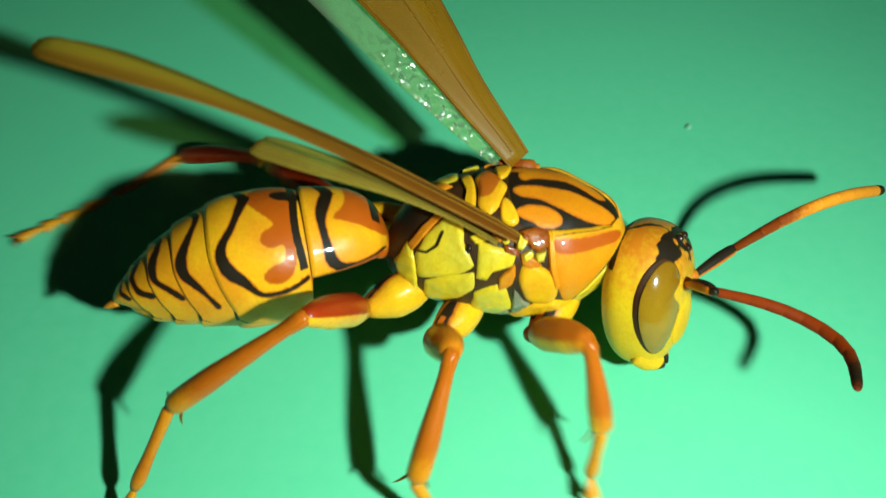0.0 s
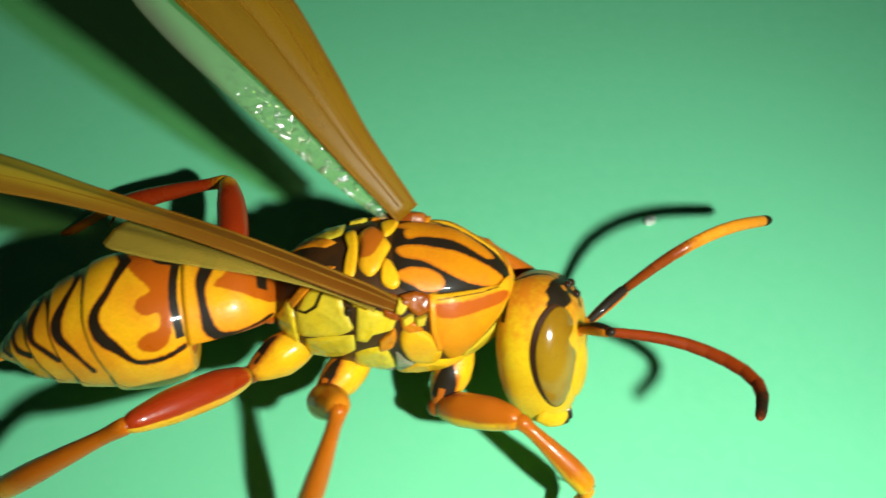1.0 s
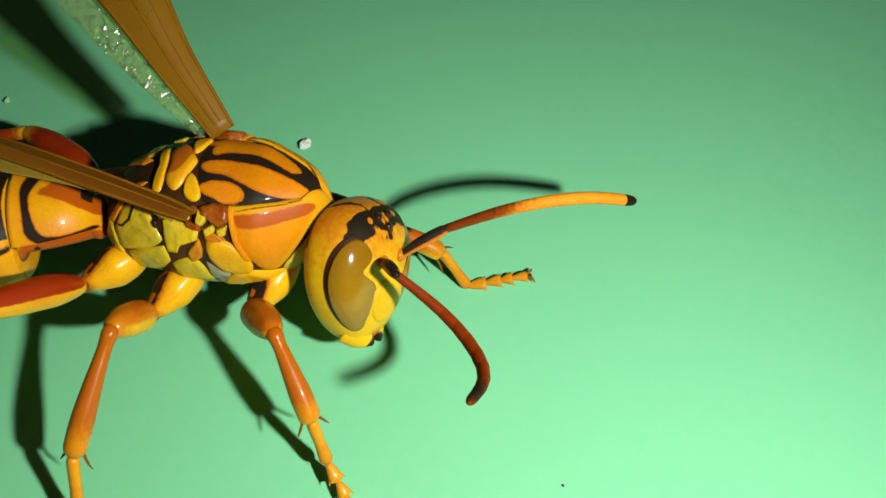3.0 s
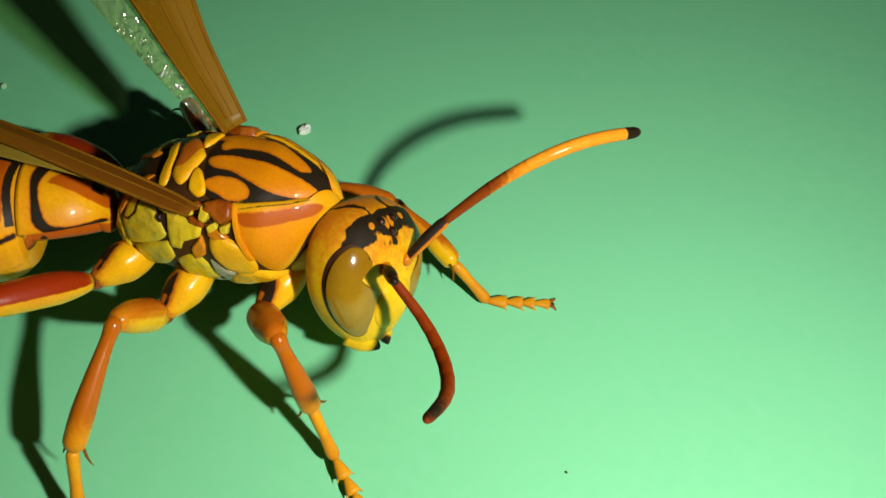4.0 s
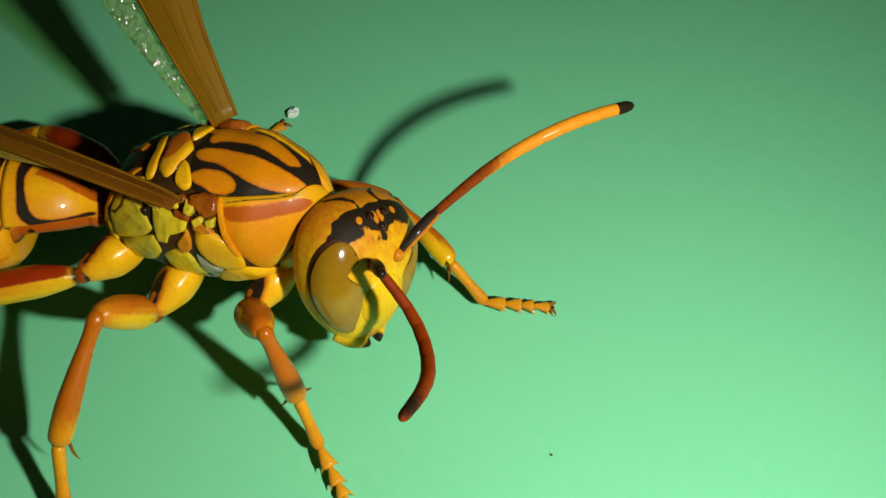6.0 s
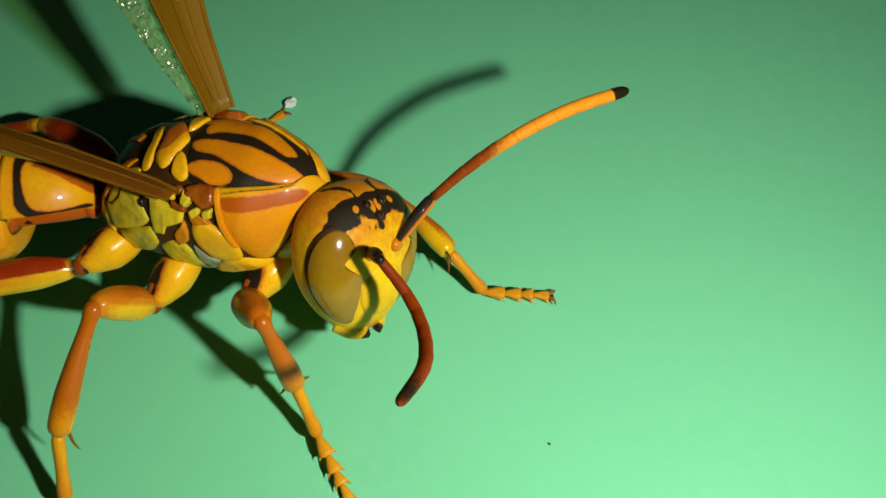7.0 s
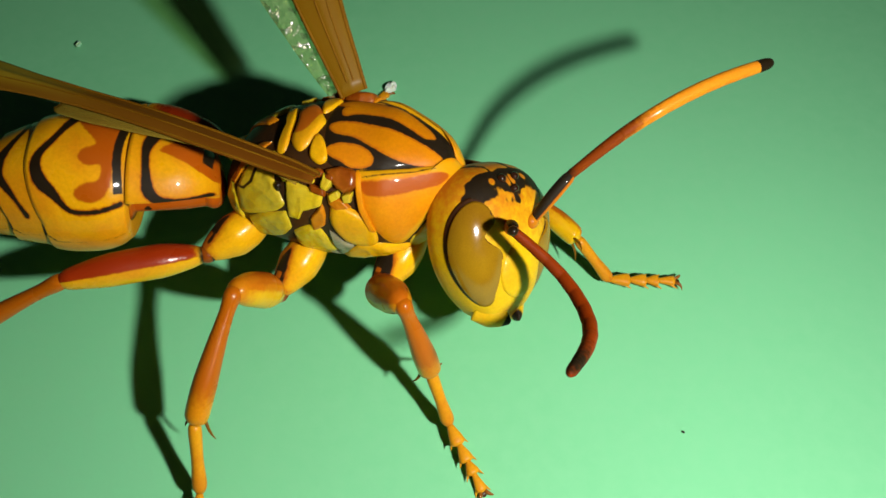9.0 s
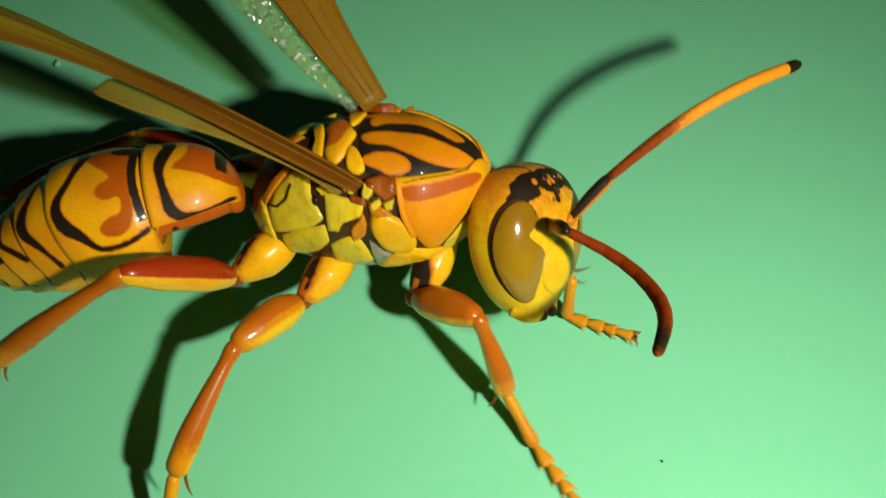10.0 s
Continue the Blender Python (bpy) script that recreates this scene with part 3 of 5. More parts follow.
    for s in (1, -1):
        for name, bx, bd, r, mat in (("spiracle", -1.72, 138, (0.12, 0.14, 0.2), BLACK), ("wing_joint", 0.05, 128, (0.22, 0.17, 0.2), RUSTM), ("wing_joint", -0.35, 125, (0.2, 0.15, 0.16), RUSTM), ("wing_joint", 0.32, 133, (0.12, 0.12, 0.14), RUSTM), ("wing_joint", -0.55, 131, (0.13, 0.1, 0.12), PALE)):
            p = core_point(np.array([bx]), np.array([float(bd) if s > 0 else 170.0 - bd]))[0] * (1.0 if name == "spiracle" else 1.05)
            part(name, ball(name, r, mat), th, "small black breathing pit" if name == "spiracle" else "", pose(*(p * MM)))
    return th


# abdomen: local -x is the way back from the waist
ABD = [(0.0, 0.2, 0.2, 0.0), (0.12, 0.62, 0.66, 0.04), (0.28, 0.96, 1.02, 0.08), (0.52, 1.3, 1.38, 0.11), (0.9, 1.6, 1.68, 0.12), (1.4, 1.84, 1.9, 0.11), (2.1, 2.02, 2.03, 0.08), (2.95, 2.14, 2.16, 0.04), (3.5, 2.34, 2.34, 0.02), (4.2, 2.42, 2.42, 0.0), (5.4, 2.35, 2.35, -0.04),
       (6.4, 2.14, 2.1, -0.14), (7.4, 1.8, 1.75, -0.34), (8.3, 1.4, 1.36, -0.6), (9.0, 0.98, 0.95, -0.85), (9.5, 0.55, 0.55, -1.02), (9.75, 0.2, 0.2, -1.1)]
CUTS = [0.0, 2.95, 6.15, 7.35, 8.25, 9.0, 9.72]
BANDS = [
    [(76, 2.0), (92, 2.2), (109, 2.38), (134, 2.3), (148, 2.22), (156, 2.0), (160, 1.6), (161, 1.0), (158, 0.4)],
    [(76, 4.75), (89, 4.97), (105, 5.28), (117, 5.64), (127, 5.73), (140, 5.55), (152, 5.11), (162, 4.75), (166, 4.36), (164, 3.63), (160, 3.1)],
    [(76, 6.4), (86, 6.5), (102, 6.81), (116, 7.03), (132, 7.01), (146, 6.67), (160, 6.33), (172, 6.1)],
    [(76, 7.75), (87, 7.86), (107, 8.05), (128, 7.99), (145, 7.53), (157, 7.2)],
    [(76, 8.6), (92, 8.76), (104, 8.84), (131, 8.66), (146, 8.2)],
    [(76, 9.25), (95, 9.32), (115, 9.33), (140, 9.05)],
]
MIDLINE = 76  # degrees at which the markings mirror
RUST_FRONT = [(0.1, 128), (0.7, 126), (1.1, 119), (1.6, 113), (1.98, 107), (1.6, 95), (1.45, 82), (1.4, 60), (0.1, 60)]
RUST_SADDLE = [(3.32, 70), (4.7, 76), (4.45, 92), (3.95, 107), (4.3, 113), (4.45, 121), (4.1, 128), (3.72, 127), (3.75, 138), (4.2, 142), (4.5, 149), (4.3, 156), (3.8, 157), (3.5, 150), (3.35, 140), (3.3, 110)]
BELT = 0.037  # millimetres of shell for each degree round the abdomen


def smooth_line(pts, n=50):
    p = np.asarray(pts, float)
    p = np.vstack([2 * p[0] - p[1], p, 2 * p[-1] - p[-2]])
    out = []
    for s in np.linspace(0, len(p) - 3 - 1e-6, n):
        i, u = int(s), s - int(s)
        a, b, c, d = p[i : i + 4]
        out.append(0.5 * (2 * b + (c - a) * u + (2 * a - 5 * b + 4 * c - d) * u * u + (3 * b - a - 3 * c + d) * u**3))
    return np.array(out)


def tergite_marks(i):
    band = np.array(BANDS[i], float)

    def marks(s, deg):
        d = np.where(deg < MIDLINE, 2 * MIDLINE - deg, deg)
        d = np.where(deg > 180 + MIDLINE, 360 + 2 * MIDLINE - deg, d)
        q = np.c_[s, d * BELT]
        line = smooth_line(np.c_[band[:, 1], band[:, 0] * BELT])
        for _ in range(2):
            line[1:-1] = (line[:-2] + 2 * line[1:-1] + line[2:]) / 4
        dist = smooth_min_dist(q, line)
        w = (0.17, 0.16, 0.15, 0.13, 0.11, 0.07)[i] * (1 + 0.3 * np.sin(d * 0.09 + 1.7 * i)) * (1 - 0.35 * np.clip((d - 148) / 10, 0, 1))
        dk = w - dist
        ru = w + 0.04 - dist
        if i == 0:
            ru = np.maximum.reduce([ru, inside(q, [(a, b * BELT) for a, b in RUST_FRONT]), 0.16 - s, 0.02 * (d - 172)])
            dk = np.maximum(dk, np.minimum(0.16 - np.abs(s - 0.5), 0.02 * (112 - d)))
        if i == 1:
            ink = np.minimum(0.14 - np.abs(s - 3.2 - 0.05 * np.sin(d * 0.07)), (151 - d) * 0.03)
            dk = np.maximum(dk, ink)
            ru = np.maximum(ru, inside(q, [(a, b * BELT) for a, b in RUST_SADDLE]))
            # small dark midline patch, painted in for the shade behind the first tergite
            dk = np.maximum(dk, blob(q, 3.4, MIDLINE * BELT, 0.55, 0.3))
        if i > 1:
            # the red stain that fills the hollow of each band
            ru = np.maximum(ru, np.minimum(0.32 - smooth_min_dist(q, line[len(line) // 5 : len(line) // 2]), 0.3 * (s - CUTS[i])) - 0.16)
        edge = np.full(len(s), -1.0) if i == 0 else 0.045 - smooth_min_dist(q, [(CUTS[i] - 0.3, 196 * BELT), (CUTS[i + 1] - 0.9, 197 * BELT), (CUTS[i + 1] - 0.55, 188 * BELT)])
        notch = blob(q, CUTS[i + 1] - 0.5, 186 * BELT, 0.13, 0.3)
        return {"dk": np.maximum.reduce([dk, edge, notch]), "ru": ru}

    return marks


def build_abdomen(wasp):
    ab = part("abdomen", None, wasp, "yellow abdomen with wavy black bands and rust patches")
    deg = np.linspace(0, 360, 120, endpoint=False)
    for i in range(6):
        a, b = CUTS[i], CUTS[i + 1]
        s = np.linspace(a - (0.25 if i else 0.0), b, int(26 + (b - a) * 18))
        k = spline(ABD, s)
        out = np.clip((s - a) / (b - a), 0, 1)
        grow = (0.0 if i == 0 else -0.06) + 0.09 * out**1.5 - 0.07 * np.clip((out - 0.96) / 0.04, 0, 1)
        c, d = ring_power(np.radians(deg), 2.05)
        # the belly is flatter towards the waist
        low = spline([(0, 0.85), (0.8, 0.36), (2.93, 0.26), (3.02, 0.74), (4.2, 0.92), (5.5, 0.98), (9.8, 1.0)], s)
        d = np.where(d[None] < 0, d[None] * low, d[None])
        # the first tergite ends in a free lower edge and the belly below it is tucked in
        side = np.where(deg < 90, 180 - deg, np.where(deg > 270, 540 - deg, deg))
        tuck = (0.42 * np.clip((side - 160) / 9, 0, 1))[None] * np.clip((3.0 - s[:, None]) / 0.1, 0, 1) * np.clip(s[:, None] / 0.6, 0, 1)
        c = c[None] * (1 - tuck)
        # the hind edges sweep forward down the flanks
        flank = np.clip((np.where(deg < 90, 180 - deg, np.where(deg > 270, 540 - deg, deg)) - 122) / 55, 0, 1) ** 1.4
        s2 = s[:, None] - 0.5 * flank[None] * np.clip((s[:, None] - 3) / 3, 0, 1)
        V = np.stack([-s2, (k[:, :1] + grow[:, None]) * c, (k[:, 1:2] + grow[:, None]) * d + k[:, 2:3]], -1).reshape(-1, 3)
        f = tergite_marks(i)(s2.ravel(), np.tile(deg, len(s)))
        n, m = len(s), len(deg)
        V = np.vstack([V, [(-b + 0.1, 0, k[-1, 2])]])
        f = {q: np.append(v, -1.0) for q, v in f.items()}
        faces = [tuple(reversed(t)) for t in lattice(n, m, True, None, n * m)]
        part("tergite", mesh("tergite", V, faces, BELLY, True, f), ab)
    sting = tube("sting_sheath", [(0, 0.16, 0.16), (0.25, 0.12, 0.12), (0.5, 0.03, 0.03)], LEGM, 0.5, 8, 10)
    part("sting_sheath", sting, ab, "", pose(-9.65 * MM, 0, -1.1 * MM, 0, 20, 180))
    return ab


# head: local x is the way the face looks
def head_point(az, el, k=1.0):
    """az: degrees from straight ahead to its right; el: degrees up."""
    a, e = np.radians(az), np.radians(el)
    d = np.stack([np.cos(e) * np.cos(a), -np.cos(e) * np.sin(a), np.sin(e)], -1)
    p = 2.5
    ra = np.where(d[..., 0] > 0, 1.6, 1.34)
    z = d[..., 2]
    rb = 2.24
    rc = np.where(z > 0, 2.2, 3.15)
    r = (np.abs(d[..., 0] / ra) ** p + np.abs(d[..., 1] / rb) ** p + np.abs(d[..., 2] / rc) ** p) ** (-1 / p)
    q = d * (r * k)[..., None]
    low = np.clip(-q[..., 2] / 3.05, 0, 1)
    q[..., 1] *= 1 - 0.36 * low**1.8
    q[..., 0] += 0.25 * low - 0.12 * np.clip(q[..., 2] / 2.1, 0, 1)
    return q


def head_marks(V):
    y, z, x = np.abs(V[:, 1]), V[:, 2], V[:, 0]
    ragged = np.array([0.16 * noise.noise(Vector((2.6 * p[0], 2.6 * p[1], 2.6 * p[2]))) + 0.07 * noise.noise(Vector((7 * p[0], 7 * p[1], 5.0))) for p in V])
    q = np.c_[x, y]
    high = z - 0.55
    top = 0.56 - np.hypot(y / 1.2, (x - 0.92) / 0.85) + ragged
    arm = 0.34 - smooth_min_dist(q, [(0.85, 0.4), (0.82, 0.9), (0.8, 1.25), (0.85, 1.6)]) + 0.8 * ragged
    back = 0.09 - smooth_min_dist(q, [(0.7, 0.5), (0.25, 0.45), (-0.1, 0.62), (-0.45, 1.0), (-0.72, 1.05)]) + 0.4 * ragged
    rear = 0.13 - np.abs(x + 0.85) + 0.3 * ragged
    hole = np.maximum(0.12 - np.hypot((y - 0.12) / 0.8, (x - 0.98) / 1.2), 0.11 - np.hypot(y - 0.75, (x - 0.9) / 0.8))
    dk = np.minimum(np.maximum.reduce([np.minimum(top, -hole), np.minimum(arm, -hole), back, rear]), high)
    glow = 0.027 * (z - 0.3) + 0.1 * ragged
    ru = np.maximum.reduce([np.minimum(glow, 0.09), hole, 0.2 * (0.42 - np.hypot(y / 1.3, (x - 1.2) / 0.6)), 0.3 * np.minimum(0.35 - np.abs(x + 0.25), z - 1.3)])
    return {"dk": dk, "ru": ru}


def eye_patch(name, sign, material, grow, lift, pattern=None):
    n, m = 20, 84
    t = np.linspace(0, 2 * math.pi, m, endpoint=False)
    # kidney outline in azimuth and height, notched towards the antenna
    az = 54 + 25 * np.cos(t)
    el = -9 + 44 * np.sin(t)
    notch = np.exp(-(((el - 5) / 11.0) ** 2)) * (np.cos(t) < 0) * 18
    az = az + notch + grow * np.clip(np.cos(t) + 0.15, 0, 1)
    el = el + grow * 0.8 * np.clip(np.sin(t) - 0.1, 0, 1)
    c = np.array([64.0, -9.0])

    def dome(a, e):
        return 1.0 + lift * (1 - np.clip(np.hypot((a - 60) / 29, (e + 9) / 45), 0, 1) ** 2.2)

    V = [head_point(az, el, 0.98)]
    for i in range(n - 1):
        r = 1.0 - i / (n - 1)
        a, e = c[0] + (az - c[0]) * r, c[1] + (el - c[1]) * r
        V.append(head_point(a, e, dome(a, e)))
    V.append(head_point(c[:1], c[1:], dome(c[:1], c[1:])))
    V = np.vstack(V)
    if sign < 0:
        V[:, 1] *= -1
    f = lattice(n, m, True, None, n * m)
    if sign > 0:
        f = [tuple(reversed(q)) for q in f]
    return mesh(name, V, f, material)


def build_head(wasp):
    n, m = 150, 240
    el, az = np.linspace(-89, 89, n), np.linspace(0, 360, m, endpoint=False)
    V = np.vstack([head_point(az, np.full(m, e)) for e in el])
    V = np.vstack([V, head_point(np.zeros(1), np.array([-90.0])), head_point(np.zeros(1), np.array([90.0]))])
    faces = [tuple(reversed(f)) for f in lattice(n, m, True, n * m, n * m + 1)]
    hd = part("head", mesh("head", V, faces, HEADM, True, head_marks(V)), wasp, "yellow head with a black crown")
    for s in (1, -1):
        part("eye_rim", eye_patch("eye_rim", s, RIM, 5.4, 0.03), hd, "black line round the eye")
        part("eye", eye_patch("eye", s, EYEM, 0, 0.08), hd, "glossy olive brown eye")
        sock = head_point(np.array([20.0 * s]), np.array([14.0]))[0]
        part("antenna_socket", ball("antenna_socket", (0.2, 0.25, 0.25), LEGM), hd, "", pose(*(sock * MM)))
        md = tube("mandible", [(0, 0.3, 0.5), (0.5, 0.34, 0.52), (0.9, 0.24, 0.36), (1.1, 0.13, 0.2), (1.22, 0.05, 0.08)], HEADM, 1.22, 22, 20, (0.08 * s, 0), pattern=lambda u, t: {"dk": np.maximum((u - 0.82) * 0.6, 0.05 - 0.3 * np.abs(np.sin(t)) - 0.4 * (1 - u))})
        part("mandible", md, hd, "yellow jaw with a black toothed tip", pose(0.55 * MM, -0.95 * s * MM, -2.42 * MM, 0, 24, 40 * s))
    cl = head_point(np.array([0.0]), np.array([-34.0]))[0]
    part("clypeus", ball("clypeus", (0.28, 0.95, 1.0), HEADM), hd, "", pose(*((cl - (0.12, 0, 0)) * MM)))
    for y, dx in ((0, 0.28), (0.27, -0.08), (-0.27, -0.08)):
        p = head_point(np.array([-math.degrees(math.atan2(y, 0.9))]), np.array([50.0 if dx > 0 else 60.0]))[0]
        part("ocellus", ball("ocellus", (0.16, 0.16, 0.16), OCEL), hd, "", pose(*(p * MM)))
    return hd


# wings: local x runs from the hinge to the tip, y across, z up
def blade(name, keys, material, length, fold, n=44, m=15, arch=0.36):
    """keys: rows (share of length, front edge y, rear edge y, twist degrees)."""
    u = np.linspace(0, 1, n)
    k = spline(keys, u)
    V, W = [], []
    for i in range(n):
        c, s = math.cos(radians(k[i, 2])), math.sin(radians(k[i, 2]))
        rise = arch * math.sin(math.pi * u[i])
        for j in range(m):
            v = j / (m - 1)
            y = k[i, 0] + (k[i, 1] - k[i, 0]) * v
            z = fold * (1 - abs(2 * v - 1)) * abs(k[i, 0] - k[i, 1]) + 0.02 * math.sin(9 * v + 3 * u[i]) * abs(k[i, 0] - k[i, 1])
            yy, zz = y * c - z * s, y * s + z * c
            V.append((u[i] * length, yy, zz + rise))
            W.append((u[i] * length, yy, zz + rise - 0.02))
    a, b = lattice(n, m, False), lattice(n, m, False)
    off = n * m
    faces = a + [tuple(off + q for q in reversed(f)) for f in b]
    rim = [j for j in range(m)] + [i * m + m - 1 for i in range(1, n)] + [(n - 1) * m + j for j in range(m - 2, -1, -1)] + [i * m for i in range(n - 2, 0, -1)]
    faces += [(rim[q], rim[q - 1], off + rim[q - 1], off + rim[q]) for q in range(len(rim))]
    return mesh(name, np.array(V + W), faces, material), np.array(V).reshape(n, m, 3)


FOREKEYS = [(0, 0.3, -0.35, 0), (0.06, 0.42, -0.5, 0), (0.25, 0.42, -0.62, 0), (0.45, 0.42, -0.6, 0), (0.58, 0.6, -0.65, 0), (0.75, 1.15, -0.85, 0), (0.88, 1.5, -0.95, 0), (0.95, 1.45, -0.85, 0), (0.985, 1.15, -0.5, 0), (1.0, 0.75, -0.05, 0)]
LEFT_FORE = [(0, 0.4, -0.55, 0), (0.05, 0.45, -0.65, 0), (0.17, 0.6, -0.9, 0), (0.3, 0.7, -1.4, 0), (0.5, 1.0, -2.0, 0), (0.65, 1.2, -2.1, 0), (0.8, 1.0, -1.8, 0), (0.92, 0.6, -1.3, 0), (1.0, 0.0, -0.5, 0)]
HINDKEYS = [(0, 0.15, -0.15, 0), (0.15, 0.2, -0.25, 0), (0.4, 0.2, -0.75, 0), (0.65, 0.2, -1.35, 0), (0.85, 0.2, -1.6, 0), (0.96, 0.15, -1.6, 0), (1.0, 0.0, -1.35, 0)]
LEFT_HIND = [(0, 0.15, -0.3, 0), (0.15, 0.3, -1.4, 0), (0.4, 0.4, -2.6, 0), (0.65, 0.35, -3.1, 0), (0.85, 0.1, -2.7, 0), (0.96, -0.3, -1.9, 0), (1.0, -0.7, -1.2, 0)]


def flip(keys, s):
    return [(k[0], k[1] * s, k[2] * s, k[3] * s) for k in keys]


def build_wing(wasp, side):
    s = 1 if side == "right" else -1
    me, V = blade("forewing", flip(FOREKEYS if side == "right" else LEFT_FORE, -s), FORE if side == "right" else FORE_CLEAR, 17.2, 0.16, arch=0.75 if side == "right" else 0.36)
    fw = part("forewing", me, wasp, "narrow folded amber wing")
    lines = ((0.05, 0.06, 0.08, 0.0, 0.6), (0.5, 0.72, 0.035, 0.0, 0.8), (0.94, 0.93, 0.05, 0.0, 0.5)) if side == "right" else ((0.04, 0.06, 0.06, 0.0, 0.97), (0.93, 0.95, 0.06, 0.0, 0.9), (0.4, 0.5, 0.035, 0.02, 0.9), (0.62, 0.8, 0.03, 0.02, 0.85))
    for v0, v1, r, a, b in lines:
        pts = []
        for i in range(V.shape[0]):
            u = i / (V.shape[0] - 1)
            if a <= u <= b:
                w = (u - a) / max(1e-6, b - a)
                at = (v0 + (v1 - v0) * w) * (V.shape[1] - 1)
                j = min(int(at), V.shape[1] - 2)
                pts.append(V[i, j] * (j + 1 - at) + V[i, j + 1] * (at - j))
        pts = np.array(pts)
        th = np.linspace(0, 2 * math.pi, 6, endpoint=False)
        T = np.vstack([p + np.stack([0 * th, r * (1 - 0.6 * i / len(pts)) * np.cos(th), r * (1 - 0.6 * i / len(pts)) * np.sin(th)], -1) for i, p in enumerate(pts)])
        part("vein", mesh("vein", T, lattice(len(pts), 6), VEIN_DARK), fw)
    me, V = blade("hindwing", flip(HINDKEYS if side == "right" else LEFT_HIND, -s), HIND if side == "right" else HIND_CLEAR, 8.4 if side == "right" else 12.0, 0.05)
    hw = part("hindwing", me, wasp, "pale see-through hind wing")
    return fw, hw


wasp = tagged(new("wasp"), "yellow and orange paper wasp with black stripes on green board", "wasp")
thorax = build_thorax(wasp)
abdomen = build_abdomen(wasp)
head = build_head(wasp)
WINGS = {s: build_wing(wasp, s) for s in ("right", "left")}


# ---- legs: each piece runs along its local +x from joint to joint; local z is the outer side of the bend ----
HIPS = {"right_hind": (-4.6, -2.75, -1.7), "right_mid": (-2.4, -3.2, -2.6), "right_front": (1.45, -3.0, -2.4), "left_hind": (-5.9, 1.6, -2.2), "left_mid": (-2.4, 3.2, -2.6), "left_front": (2.2, 2.3, -2.4)}
ROOTS = {"hind": (-2.9, 1.35, -1.35), "mid": (-0.9, 1.5, -1.9), "front": (2.6, 1.1, -1.5)}
SIZES = {"hind": (4.6, 6.1, 7.0), "mid": (2.9, 4.5, 5.0), "front": (3.3, 3.4, 4.2)}
FAT = {"hind": (0.60, 0.40), "mid": (0.62, 0.40), "front": (0.62, 0.40)}


def femur_marks(kind, s):
    def marks(u, t):
        top = np.sin(t)
        side = -s * np.cos(t)
        # left hind thigh: its own red runs over the yellow too, standing for shade
        if kind == "hind" and s > 0:
            ru = 0.5 * (0.9 - u)
        elif kind == "hind":
            ru = np.minimum(0.9 * (0.8 * top - 0.5 * side - 0.22), 1.2 * (u - 0.04))
        elif kind == "mid":
            ru = np.minimum(0.6 * (0.8 * top - 0.4 * side - 0.1), 0.5 * (0.8 - u))
        else:
            ru = 0.4 * top - 0.02 - 0.25 * np.abs(u - 0.6)
        return {"ru": ru, "dk": 0.05 - u, "ye": np.minimum(-0.4 * top + 0.1, 0.4 * (0.88 - u))}

    return marks


def tibia_marks(u, t):
    return {"ru": np.minimum(0.35 * (np.sin(t + 0.3) + 0.25), 0.5 * (0.9 - u)) - 0.04, "dk": np.full(len(u), -1.0), "ye": np.minimum(0.3 * (u - 0.55), -0.3 * np.sin(t + 0.3) + 0.08)}


def coxa_marks(s, spread):
    def marks(u, t):
        # a hollow's painted shade: widens towards the tip on the rear side, brown-rimmed
        mid = 2.0 if s < 0 else 1.1
        off = np.abs(np.arctan2(np.sin(t - mid), np.cos(t - mid))) * 0.6
        wide = spread * np.clip((u - 0.3) / 0.55, 0, 1) ** 0.7
        hollow = np.minimum(wide - off, 0.9 * (0.93 - u))
        rim = np.minimum(wide + 0.09 - off, 2 * (u - 0.25))
        island = np.minimum(0.1 - off, 0.16 - 2.2 * np.abs(u - 0.82))
        return {"dk": np.maximum(np.minimum(hollow, -island) - 0.03, (u - 0.97) * 1.5), "ru": np.maximum(0.5 * rim, 0.5 * (u - 0.9))}

    return marks


